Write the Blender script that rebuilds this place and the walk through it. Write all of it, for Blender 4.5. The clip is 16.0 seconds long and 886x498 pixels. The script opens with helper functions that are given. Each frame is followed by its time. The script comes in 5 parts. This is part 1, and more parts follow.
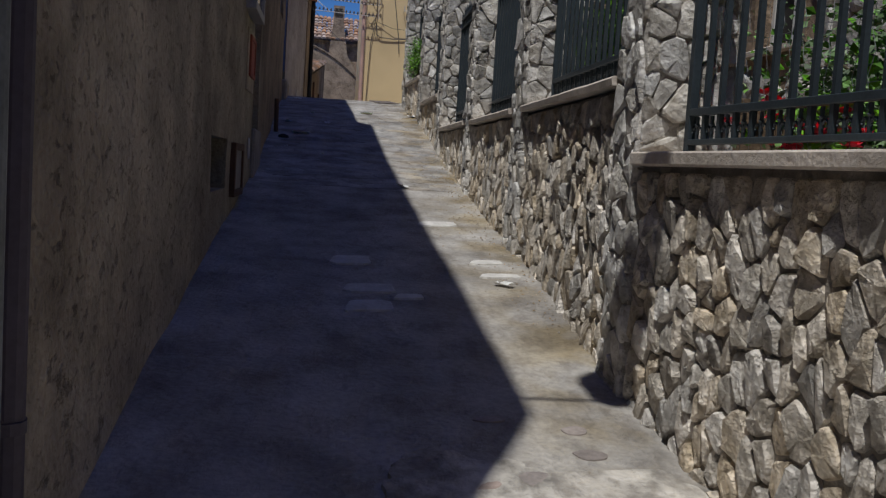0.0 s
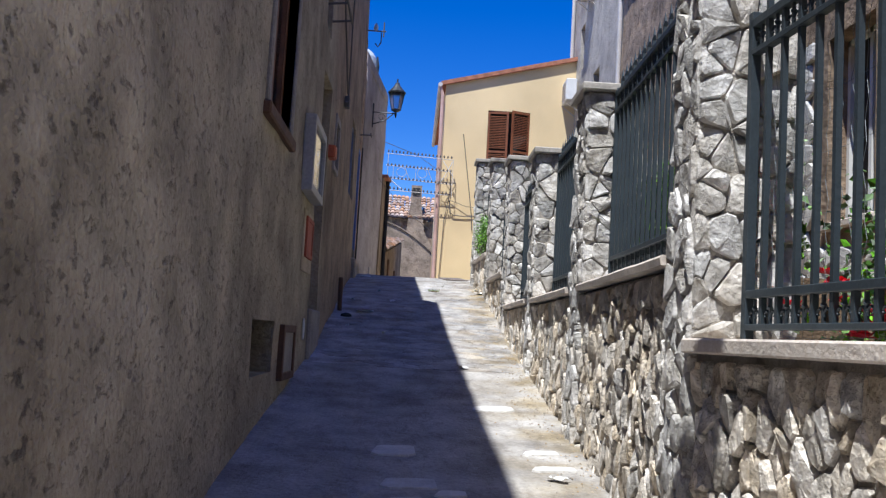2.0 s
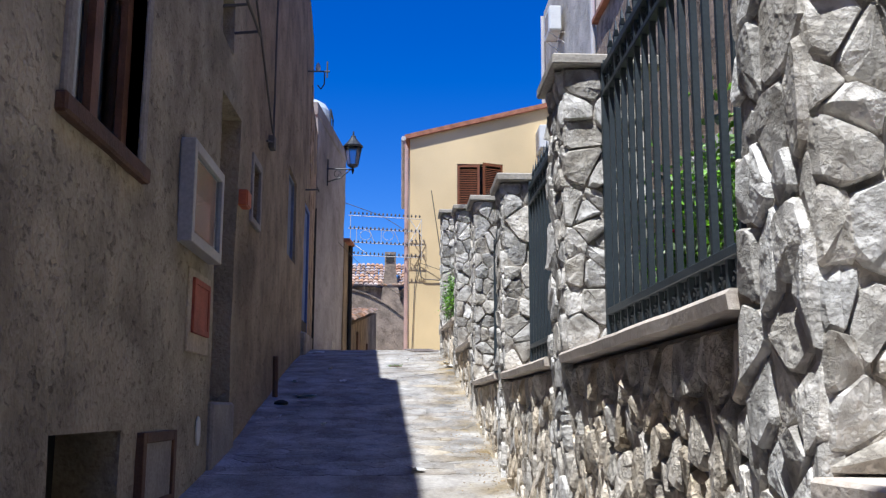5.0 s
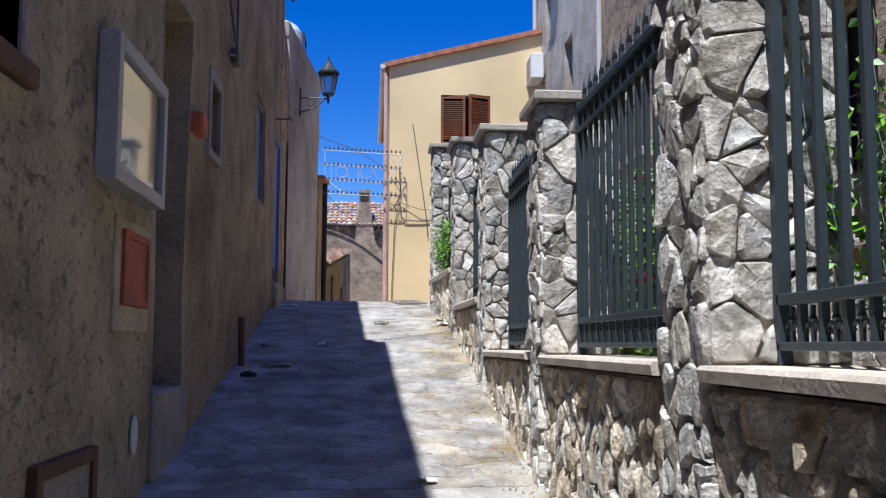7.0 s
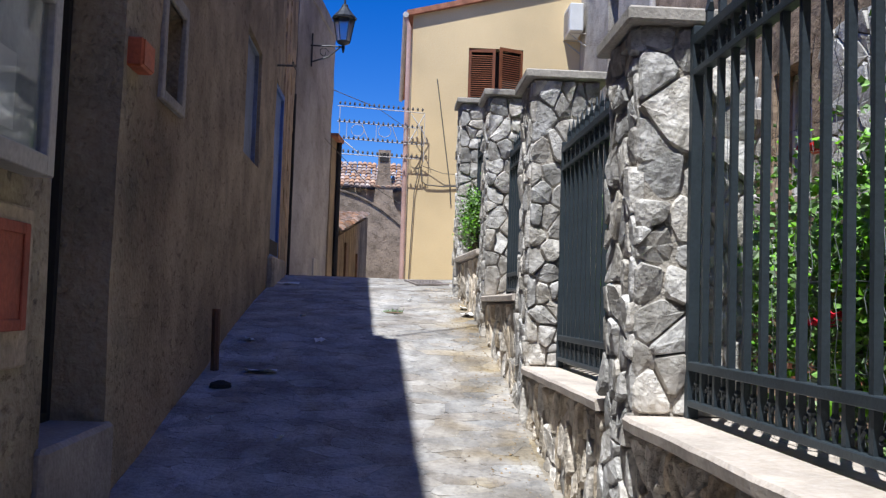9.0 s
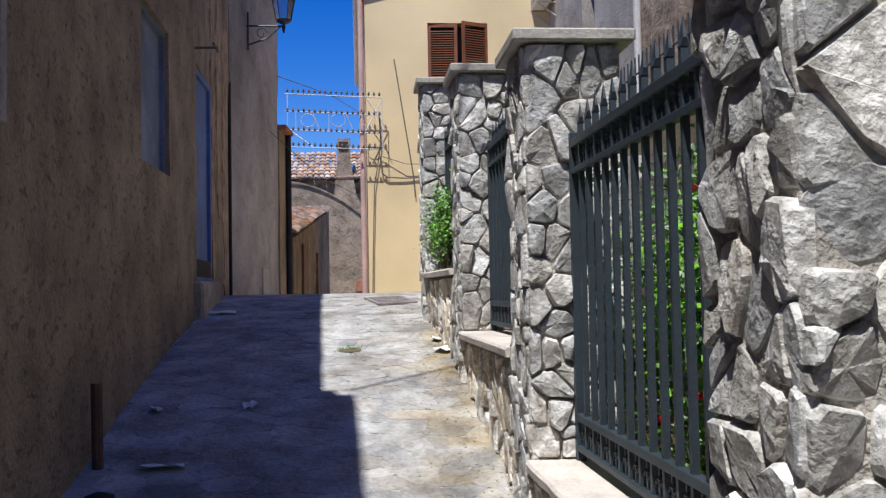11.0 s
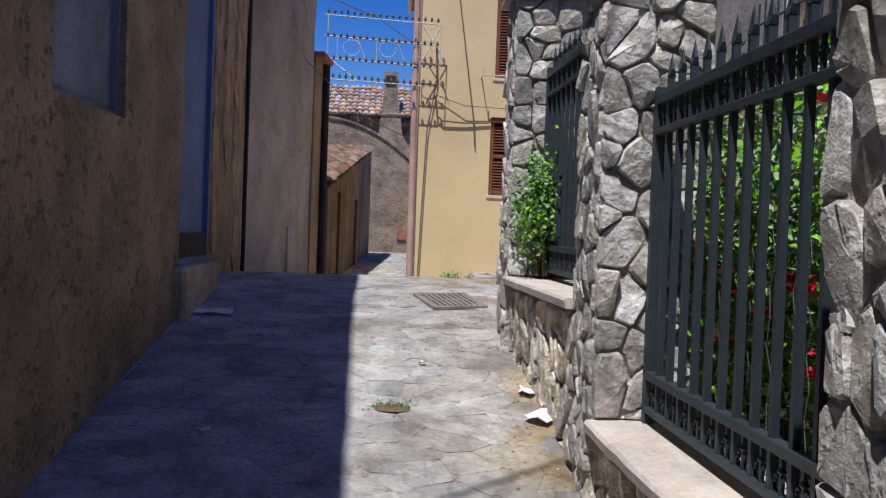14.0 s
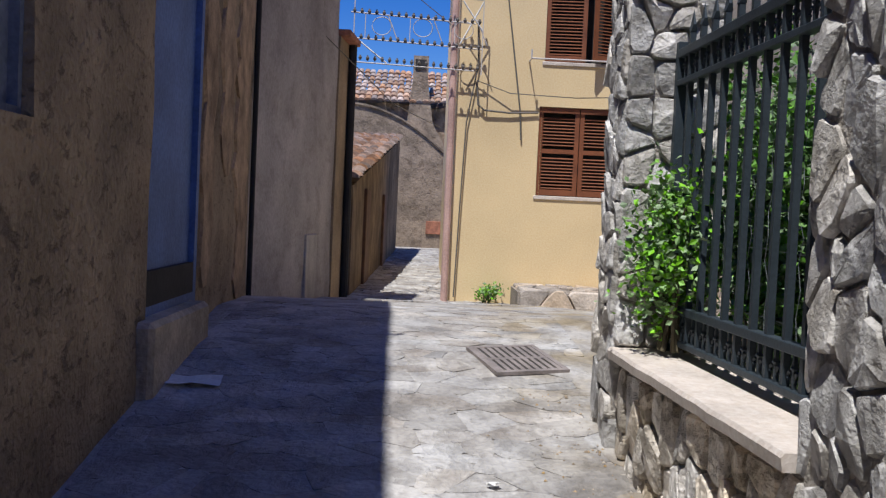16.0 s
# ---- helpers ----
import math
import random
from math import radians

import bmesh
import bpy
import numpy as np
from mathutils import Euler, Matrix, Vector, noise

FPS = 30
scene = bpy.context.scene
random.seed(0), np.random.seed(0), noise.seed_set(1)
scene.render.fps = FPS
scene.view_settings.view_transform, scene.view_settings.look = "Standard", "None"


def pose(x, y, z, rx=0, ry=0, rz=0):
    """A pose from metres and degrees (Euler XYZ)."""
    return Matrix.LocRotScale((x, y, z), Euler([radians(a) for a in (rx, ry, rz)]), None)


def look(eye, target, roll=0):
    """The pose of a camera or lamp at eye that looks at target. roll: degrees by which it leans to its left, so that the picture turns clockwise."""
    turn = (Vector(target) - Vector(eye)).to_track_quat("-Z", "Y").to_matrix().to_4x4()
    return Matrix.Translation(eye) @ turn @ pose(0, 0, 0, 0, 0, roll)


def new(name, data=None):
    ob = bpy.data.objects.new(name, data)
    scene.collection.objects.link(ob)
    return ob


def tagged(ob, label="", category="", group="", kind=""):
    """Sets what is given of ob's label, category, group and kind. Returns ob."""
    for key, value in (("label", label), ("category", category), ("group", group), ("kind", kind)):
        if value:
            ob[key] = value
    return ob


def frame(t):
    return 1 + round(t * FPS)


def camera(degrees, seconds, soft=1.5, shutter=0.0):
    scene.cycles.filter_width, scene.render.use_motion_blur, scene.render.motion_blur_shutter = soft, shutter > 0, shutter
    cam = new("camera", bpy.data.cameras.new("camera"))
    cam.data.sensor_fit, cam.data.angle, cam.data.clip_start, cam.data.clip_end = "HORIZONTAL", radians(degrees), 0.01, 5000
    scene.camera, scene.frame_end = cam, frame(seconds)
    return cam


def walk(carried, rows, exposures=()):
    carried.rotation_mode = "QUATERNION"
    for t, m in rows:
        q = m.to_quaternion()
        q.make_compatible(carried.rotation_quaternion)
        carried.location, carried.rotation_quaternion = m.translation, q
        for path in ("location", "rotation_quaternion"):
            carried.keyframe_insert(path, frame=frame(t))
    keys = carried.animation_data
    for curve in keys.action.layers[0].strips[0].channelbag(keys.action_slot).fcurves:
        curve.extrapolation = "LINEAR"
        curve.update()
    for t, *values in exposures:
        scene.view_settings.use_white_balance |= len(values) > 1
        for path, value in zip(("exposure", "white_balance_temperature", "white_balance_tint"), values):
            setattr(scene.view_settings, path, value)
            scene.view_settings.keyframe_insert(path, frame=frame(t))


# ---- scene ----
cam = camera(49.4, 16.0, soft=1.3)
PATH = [
    (0, (0.17, -0.081, 1.878), (0.416, 1.897, 1.714), 3.6),
    (0.5, (0.249, -0.107, 1.95), (0.386, 1.888, 1.963), 3.1),
    (1, (0.362, -0.077, 1.985), (0.442, 1.913, 2.168), 1.8),
    (1.5, (0.395, -0.081, 1.968), (0.394, 1.912, 2.133), 2.4),
    (2, (0.414, 0.243, 1.952), (0.471, 2.234, 2.137), 3.3),
    (2.5, (0.422, 0.515, 1.993), (0.492, 2.501, 2.221), 0.7),
    (3, (0.552, 0.864, 1.987), (0.562, 2.846, 2.254), 0.8),
    (3.5, (0.676, 1.294, 2.041), (0.666, 3.27, 2.351), 1.7),
    (5.8, (0.818, 3.191, 2.244), (0.935, 5.16, 2.572), -0.5),
    (6, (0.804, 3.396, 2.312), (0.858, 5.369, 2.634), 0.7),
    (6.5, (0.72, 3.823, 2.355), (0.72, 5.799, 2.662), 0.3),
    (7, (0.615, 4.211, 2.432), (0.763, 6.196, 2.632), 0.3),
    (7.5, (0.647, 4.7, 2.489), (0.744, 6.689, 2.678), 1.7),
    (8, (0.642, 5.126, 2.538), (0.835, 7.103, 2.77), 1.2),
    (8.5, (0.615, 5.553, 2.669), (0.834, 7.539, 2.74), 3.3),
    (9, (0.685, 6.045, 2.749), (0.793, 8.038, 2.869), 1.9),
    (9.2, (0.699, 6.22, 2.798), (0.776, 8.213, 2.941), 0.2),
    (11.3, (0.834, 8.232, 3.177), (1.023, 10.221, 3.259), -0.6),
    (11.5, (0.85, 8.463, 3.205), (1.053, 10.449, 3.322), 0.7),
    (12, (0.959, 8.935, 3.27), (0.917, 10.931, 3.39), -0.5),
    (12.5, (0.942, 9.273, 3.347), (0.99, 11.271, 3.419), 1.8),
    (13, (0.901, 9.684, 3.389), (1.042, 11.678, 3.456), 2.4),
    (13.5, (0.848, 10.307, 3.466), (0.792, 12.306, 3.468), 0.1),
    (14, (0.738, 10.678, 3.568), (0.831, 12.675, 3.525), 2.1),
    (14.5, (0.729, 11.152, 3.641), (0.852, 13.148, 3.622), 4.6),
    (15, (0.664, 11.642, 3.663), (0.708, 13.64, 3.743), 2.4),
    (15.5, (0.571, 12.055, 3.76), (0.671, 14.052, 3.72), 2.9),
    (16, (0.588, 12.522, 3.818), (0.632, 14.52, 3.743), 2.6),
]
walk(cam, [(t, look(eye, target, roll)) for t, eye, target, roll in PATH],
     [(0.0, -0.88, 6290, 8), (0.5, -0.5, 6240, 8), (1.0, -0.13, 6140, 8), (1.5, 0.22, 6040, 8), (2.5, 0.44, 5990, 8), (7.0, 0.36, 5990, 8), (9.0, 0.28, 6040, 8), (12.0, 0.18, 6140, 9), (13.0, 0.06, 6190, 10), (13.5, -0.16, 6190, 10), (15.0, -0.16, 6140, 10), (16.0, -0.03, 6190, 10)])

# ---- light ----
world = bpy.data.worlds.new("sky")
scene.world = world
world.use_nodes = True
SUN_DIR = Vector((-0.20, -0.43, 1.0)).normalized()
wn = world.node_tree.nodes
sky = wn.new("ShaderNodeTexSky")
sky.sky_type, sky.sun_disc = "NISHITA", False
sky.sun_elevation = math.asin(SUN_DIR.z)
sky.sun_rotation = math.atan2(SUN_DIR.x, SUN_DIR.y)
wn["Background"].inputs["Strength"].default_value = 0.117
sky.air_density, sky.dust_density, sky.ozone_density, sky.altitude = 1.0, 0.1, 4.0, 800
deep = wn.new("ShaderNodeHueSaturation")
deep.inputs["Saturation"].default_value = 1.43
deep.inputs["Hue"].default_value = 0.522
world.node_tree.links.new(sky.outputs[0], deep.inputs["Color"])
world.node_tree.links.new(deep.outputs[0], wn["Background"].inputs["Color"])
sun = new("sun", bpy.data.lights.new("sun", "SUN"))
sun.data.energy, sun.data.angle, sun.data.color = 5.0, radians(0.5), (1.0, 0.96, 0.9)
sun.matrix_world = look(Vector((0, 5, 5)) + SUN_DIR * 40, (0, 5, 5))


# ---- materials ----
def mat(name, col, rough=0.9, var=0.25, scale=3.0, bump=0.3, fine=40.0, metal=0.0, holes=(0.36, 0.50), col2=None, stain=0.0, rand=0.0, pits=0.0, pit_scale=9.0, moss=None, fade=None, swing=1.35):
    """A node material: base colour varied at two scales, fine relief, optional second colour in patches."""
    m = bpy.data.materials.new(name)
    m.use_nodes = True
    n, l = m.node_tree.nodes, m.node_tree.links
    b = n["Principled BSDF"]
    b.inputs["Roughness"].default_value, b.inputs["Metallic"].default_value = rough, metal
    tc = n.new("ShaderNodeTexCoord")
    big, small = n.new("ShaderNodeTexNoise"), n.new("ShaderNodeTexNoise")
    big.inputs["Scale"].default_value, big.inputs["Detail"].default_value = scale, 6
    small.inputs["Scale"].default_value, small.inputs["Detail"].default_value = fine, 4
    l.new(tc.outputs["Object"], big.inputs["Vector"]), l.new(tc.outputs["Object"], small.inputs["Vector"])
    ramp = n.new("ShaderNodeValToRGB")
    dark = [c * (1 - var) for c in (col2 or col)]
    light = [min(1, c * (1 + var)) for c in col]
    ramp.color_ramp.elements[0].position, ramp.color_ramp.elements[1].position = 0.33, 0.66
    ramp.color_ramp.elements[0].color, ramp.color_ramp.elements[1].color = (*dark, 1), (*light, 1)
    l.new(big.outputs["Fac"], ramp.inputs["Fac"])
    mix = n.new("ShaderNodeMix")
    mix.data_type, mix.blend_type = "RGBA", "OVERLAY"
    mix.inputs[0].default_value = 0.35
    l.new(ramp.outputs[0], mix.inputs[6]), l.new(small.outputs["Fac"], mix.inputs[7])
    out = mix.outputs[2]
    if stain:
        st = n.new("ShaderNodeTexNoise")
        st.inputs["Scale"].default_value, st.inputs["Detail"].default_value = scale * 0.35, 8
        mp = n.new("ShaderNodeMapping")
        mp.inputs["Scale"].default_value = (1, 0.7, 0.6)
        l.new(tc.outputs["Object"], mp.inputs["Vector"]), l.new(mp.outputs[0], st.inputs["Vector"])
        sr = n.new("ShaderNodeMapRange")
        sr.inputs["From Min"].default_value, sr.inputs["From Max"].default_value = 0.5, 0.68
        sr.inputs["To Max"].default_value = stain
        l.new(st.outputs["Fac"], sr.inputs["Value"])
        m2 = n.new("ShaderNodeMix")
        m2.data_type, m2.blend_type = "RGBA", "MULTIPLY"
        m2.inputs[7].default_value = (0.35, 0.32, 0.3, 1)
        l.new(sr.outputs[0], m2.inputs[0]), l.new(out, m2.inputs[6])
        out = m2.outputs[2]
    pit = None
    if pits:
        mp2 = n.new("ShaderNodeMapping")
        mp2.inputs["Scale"].default_value = (1, 0.55, 1)
        l.new(tc.outputs["Object"], mp2.inputs["Vector"])
        pn = n.new("ShaderNodeTexNoise")
        pn.inputs["Scale"].default_value, pn.inputs["Detail"].default_value, pn.inputs["Roughness"].default_value = pit_scale, 8, 0.72
        l.new(mp2.outputs[0], pn.inputs["Vector"])
        pit = n.new("ShaderNodeMapRange")
        pit.inputs["From Min"].default_value, pit.inputs["From Max"].default_value = holes
        pit.inputs["To Min"].default_value, pit.inputs["To Max"].default_value = 1.0, 0.0
        l.new(pn.outputs["Fac"], pit.inputs["Value"])
        sc = n.new("ShaderNodeMath")
        sc.operation = "MULTIPLY"
        sc.inputs[1].default_value = pits
        l.new(pit.outputs[0], sc.inputs[0])
        m3 = n.new("ShaderNodeMix")
        m3.data_type, m3.blend_type = "RGBA", "MULTIPLY"
        m3.inputs[7].default_value = (0.42, 0.36, 0.32, 1)
        l.new(sc.outputs[0], m3.inputs[0]), l.new(out, m3.inputs[6])
        out = m3.outputs[2]
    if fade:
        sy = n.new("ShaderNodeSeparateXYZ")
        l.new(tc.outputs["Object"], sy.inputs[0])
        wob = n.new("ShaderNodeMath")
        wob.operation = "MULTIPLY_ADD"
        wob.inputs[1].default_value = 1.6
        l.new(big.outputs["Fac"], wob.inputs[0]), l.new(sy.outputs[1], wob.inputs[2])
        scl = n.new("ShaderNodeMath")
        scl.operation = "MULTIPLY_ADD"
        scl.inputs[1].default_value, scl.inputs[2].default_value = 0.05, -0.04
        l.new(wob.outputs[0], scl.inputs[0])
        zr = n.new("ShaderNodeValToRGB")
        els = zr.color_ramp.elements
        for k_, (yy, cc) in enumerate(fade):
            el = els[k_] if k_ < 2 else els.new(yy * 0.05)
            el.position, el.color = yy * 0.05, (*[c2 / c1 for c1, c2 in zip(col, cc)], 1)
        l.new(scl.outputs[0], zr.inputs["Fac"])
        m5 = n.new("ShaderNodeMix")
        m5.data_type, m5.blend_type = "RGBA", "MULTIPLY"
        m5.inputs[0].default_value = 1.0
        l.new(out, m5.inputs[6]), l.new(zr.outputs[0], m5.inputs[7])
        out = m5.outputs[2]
    if moss:
        sep = n.new("ShaderNodeSeparateXYZ")
        l.new(tc.outputs["Object"], sep.inputs[0])
        edge = n.new("ShaderNodeMapRange")
        edge.inputs["From Min"].default_value, edge.inputs["From Max"].default_value = moss
        l.new(sep.outputs[0], edge.inputs["Value"])
        mn = n.new("ShaderNodeTexNoise")
        mn.inputs["Scale"].default_value, mn.inputs["Detail"].default_value = 2.2, 8
        l.new(tc.outputs["Object"], mn.inputs["Vector"])
        mr = n.new("ShaderNodeMapRange")
        mr.inputs["From Min"].default_value, mr.inputs["From Max"].default_value = 0.42, 0.6
        l.new(mn.outputs["Fac"], mr.inputs["Value"])
        mm = n.new("ShaderNodeMath")
        mm.operation = "MULTIPLY"
        l.new(edge.outputs[0], mm.inputs[0]), l.new(mr.outputs[0], mm.inputs[1])
        m4 = n.new("ShaderNodeMix")
        m4.data_type, m4.blend_type = "RGBA", "MULTIPLY"
        m4.inputs[7].default_value = (0.82, 0.72, 0.52, 1)
        l.new(mm.outputs[0], m4.inputs[0]), l.new(out, m4.inputs[6])
        out = m4.outputs[2]
    if rand:
        oi = n.new("ShaderNodeObjectInfo")
        rr = n.new("ShaderNodeMapRange")
        rr.inputs["To Min"].default_value, rr.inputs["To Max"].default_value = 1 - rand, 1 + rand
        geo = n.new("ShaderNodeNewGeometry")
        ad = n.new("ShaderNodeMath")
        ad.operation = "ADD"
        fr = n.new("ShaderNodeMath")
        fr.operation = "FRACT"
        l.new(oi.outputs["Random"], ad.inputs[0]), l.new(geo.outputs["Random Per Island"], ad.inputs[1])
        l.new(ad.outputs[0], fr.inputs[0]), l.new(fr.outputs[0], rr.inputs["Value"])
        hs = n.new("ShaderNodeHueSaturation")
        hs.inputs["Saturation"].default_value = 1.0
        l.new(rr.outputs[0], hs.inputs["Value"]), l.new(out, hs.inputs["Color"])
        sa = n.new("ShaderNodeMapRange")
        sa.inputs["To Min"].default_value, sa.inputs["To Max"].default_value = 0.4, swing
        f2 = n.new("ShaderNodeMath")
        f2.operation = "MULTIPLY"
        f2.inputs[1].default_value = 7.31
        f3 = n.new("ShaderNodeMath")
        f3.operation = "FRACT"
        l.new(fr.outputs[0], f2.inputs[0]), l.new(f2.outputs[0], f3.inputs[0]), l.new(f3.outputs[0], sa.inputs["Value"])
        l.new(sa.outputs[0], hs.inputs["Saturation"])
        out = hs.outputs[0]
    l.new(out, b.inputs["Base Color"])
    if bump:
        bp = n.new("ShaderNodeBump")
        bp.inputs["Strength"].default_value, bp.inputs["Distance"].default_value = bump, 0.02
        add = n.new("ShaderNodeMath")
        add.operation = "ADD"
        l.new(big.outputs["Fac"], add.inputs[0]), l.new(small.outputs["Fac"], add.inputs[1])
        hgt = add.outputs[0]
        if pit:
            sub = n.new("ShaderNodeMath")
            sub.operation = "SUBTRACT"
            wk = n.new("ShaderNodeMath")
            wk.operation = "MULTIPLY"
            wk.inputs[1].default_value = 0.5
            l.new(pit.outputs[0], wk.inputs[0])
            l.new(hgt, sub.inputs[0]), l.new(wk.outputs[0], sub.inputs[1])
            hgt = sub.outputs[0]
        l.new(hgt, bp.inputs["Height"]), l.new(bp.outputs[0], b.inputs["Normal"])
    return m


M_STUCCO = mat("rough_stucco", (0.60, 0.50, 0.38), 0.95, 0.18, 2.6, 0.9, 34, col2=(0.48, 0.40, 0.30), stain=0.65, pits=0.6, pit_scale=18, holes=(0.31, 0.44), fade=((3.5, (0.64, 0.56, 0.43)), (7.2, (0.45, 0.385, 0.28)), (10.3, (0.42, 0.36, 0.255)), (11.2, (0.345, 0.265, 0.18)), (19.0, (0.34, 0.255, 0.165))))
M_GREY = mat("grey_stucco", (0.40, 0.365, 0.345), 0.95, 0.18, 1.4, 0.4, 30, stain=0.65, pits=0.35, pit_scale=5)
M_YELLOW = mat("yellow_plaster", (0.77, 0.60, 0.345), 0.9, 0.08, 0.7, 0.1, 50, stain=0.22)
M_PAVE = mat("worn_paving", (0.44, 0.42, 0.395), 0.9, 0.2, 2.4, 0.6, 34, col2=(0.37, 0.345, 0.315), stain=0.28, pits=0.35, pit_scale=7, moss=(0.85, 1.45))
M_STONE = mat("grey_limestone", (0.61, 0.585, 0.55), 0.9, 0.24, 10, 0.7, 38, col2=(0.47, 0.435, 0.385), rand=0.26, pits=0.24, pit_scale=18)
M_POINTING = mat("pale_pillar_mortar", (0.40, 0.365, 0.32), 0.95, 0.2, 10, 0.8, 60)
M_MORTAR = mat("brown_mortar", (0.27, 0.24, 0.205), 0.95, 0.2, 8, 0.6, 60)
M_CAP = mat("concrete_cap", (0.42, 0.39, 0.35), 0.9, 0.18, 4, 0.3, 50)
M_SILL = mat("pale_stone_sill", (0.65, 0.575, 0.505), 0.8, 0.14, 4, 0.3, 50, stain=0.25, pits=0.2, pit_scale=12)
M_IRON = mat("slate_grey_iron", (0.036, 0.050, 0.063), 0.55, 0.15, 6, 0.08, 80, metal=0.2)
M_RUBBLE = mat("rubble_stucco", (0.33, 0.245, 0.17), 0.95, 0.45, 3, 1.0, 14, pits=0.6, pit_scale=5)
M_OCHRE = mat("ochre_plaster", (0.35, 0.26, 0.16), 0.95, 0.35, 1.5, 0.4, 30, stain=0.8)
M_TILE = mat("clay_roof_tile", (0.42, 0.28, 0.20), 0.9, 0.3, 5, 0.4, 40, rand=0.35)
M_SOIL = mat("garden_soil", (0.16, 0.11, 0.07), 1.0, 0.3, 4, 0.6, 40)
M_SHUT = mat("brown_shutter_paint", (0.20, 0.065, 0.025), 0.6, 0.2, 4, 0.1, 60)
M_BEIGE = mat("beige_fieldstone", (0.72, 0.65, 0.56), 0.9, 0.2, 9, 0.9, 40, col2=(0.58, 0.50, 0.395), rand=0.28, swing=1.4, pits=0.22, pit_scale=22)
M_TANK = mat("pale_tank_plastic", (0.55, 0.62, 0.68), 0.5, 0.05, 2, 0.05, 40)
M_TILE_EDGE = mat("terracotta_edge", (0.36, 0.15, 0.09), 0.9, 0.3, 6, 0.3, 40)
M_PIPE = mat("pale_grey_pipe", (0.55, 0.52, 0.50), 0.6, 0.1, 2, 0.05, 40)
M_PINK = mat("faded_pink_pipe", (0.55, 0.36, 0.31), 0.7, 0.2, 2, 0.05, 40)
M_CABLE = mat("grey_cable", (0.12, 0.11, 0.10), 0.7, 0.1, 5, 0.0, 40)
M_WOOD = mat("dark_brown_wood", (0.12, 0.06, 0.035), 0.7, 0.3, 5, 0.3, 60)
M_RUBBLE2 = mat("lumpy_grey_stucco", (0.29, 0.225, 0.165), 0.95, 0.3, 2, 0.9, 16, pits=0.5, pit_scale=5)
M_ORANGE = mat("orange_painted_metal", (0.50, 0.12, 0.05), 0.6, 0.2, 6, 0.1, 60)
M_WHITE = mat("white_paint", (0.72, 0.72, 0.70), 0.6, 0.06, 3, 0.05, 50)
M_BLUE = mat("faded_blue_paint", (0.20, 0.235, 0.32), 0.8, 0.25, 2.5, 0.3, 40, stain=0.6)
M_DOORBLUE = mat("dark_blue_door_paint", (0.10, 0.17, 0.38), 0.75, 0.2, 2.5, 0.2, 40, stain=0.4)
M_ALU = mat("pale_aluminium", (0.45, 0.44, 0.42), 0.5, 0.08, 3, 0.05, 50, metal=0.1)
M_EARTH = mat("dry_earth", (0.33, 0.25, 0.16), 1.0, 0.3, 9, 0.2, 40, rand=0.3)
M_LANDING = mat("brown_landing_stone", (0.42, 0.34, 0.26), 0.9, 0.25, 6, 0.7, 32, rand=0.3)
M_REDMETAL = mat("rusty_red_metal", (0.36, 0.085, 0.05), 0.7, 0.25, 6, 0.2, 50)
M_LEAF = mat("green_leaf", (0.09, 0.22, 0.03), 0.6, 0.35, 6, 0.0, 40, rand=0.5)
M_LEAF2 = mat("bright_leaf", (0.155, 0.36, 0.03), 0.6, 0.3, 6, 0.0, 40, rand=0.45)
M_STEM = mat("woody_stem", (0.10, 0.085, 0.05), 0.9, 0.2, 8, 0.2, 40)
M_ROSE = mat("red_petals", (0.72, 0.03, 0.06), 0.6, 0.2, 20, 0.0, 40)
M_PAPER = mat("white_paper", (0.78, 0.78, 0.76), 0.8, 0.05, 20, 0.1, 60)
M_GALV = mat("dull_galvanised_steel", (0.23, 0.25, 0.27), 0.55, 0.2, 5, 0.1, 60, metal=0.5)
M_LAMPMETAL = mat("dark_lamp_metal", (0.05, 0.055, 0.06), 0.5, 0.15, 6, 0.05, 60, metal=0.4)
M_SIGNRED = mat("red_sign_paint", (0.62, 0.015, 0.015), 0.5, 0.05, 5, 0.0, 50)
M_BOARD = mat("notice_backing", (0.44, 0.46, 0.46), 0.8, 0.1, 4, 0.05, 50)
M_CEMENT = mat("grey_cement_patch", (0.34, 0.31, 0.28), 0.95, 0.15, 4, 0.4, 40)
M_SLAB = mat("paving_stone", (0.44, 0.42, 0.395), 0.9, 0.2, 3.0, 0.7, 34, col2=(0.37, 0.34, 0.31), rand=0.18, stain=0.26, pits=0.28, pit_scale=7, moss=(0.85, 1.45))
M_SHED = mat("dark_streaked_plaster", (0.21, 0.15, 0.095), 0.95, 0.4, 2.5, 0.6, 30, stain=0.8)
M_PLASTER = mat("brown_plaster_patch", (0.50, 0.42, 0.31), 0.95, 0.2, 5, 0.5, 40, stain=0.4)
M_TORN = mat("torn_ochre_plaster", (0.38, 0.265, 0.165), 0.95, 0.35, 5, 0.9, 30, stain=0.6)
M_EASTGREY = mat("warm_grey_stucco", (0.45, 0.415, 0.365), 0.95, 0.2, 1.6, 0.5, 30, stain=0.5, pits=0.4, pit_scale=6)
M_POT = mat("terracotta_pot", (0.42, 0.19, 0.11), 0.9, 0.15, 8, 0.2, 50)


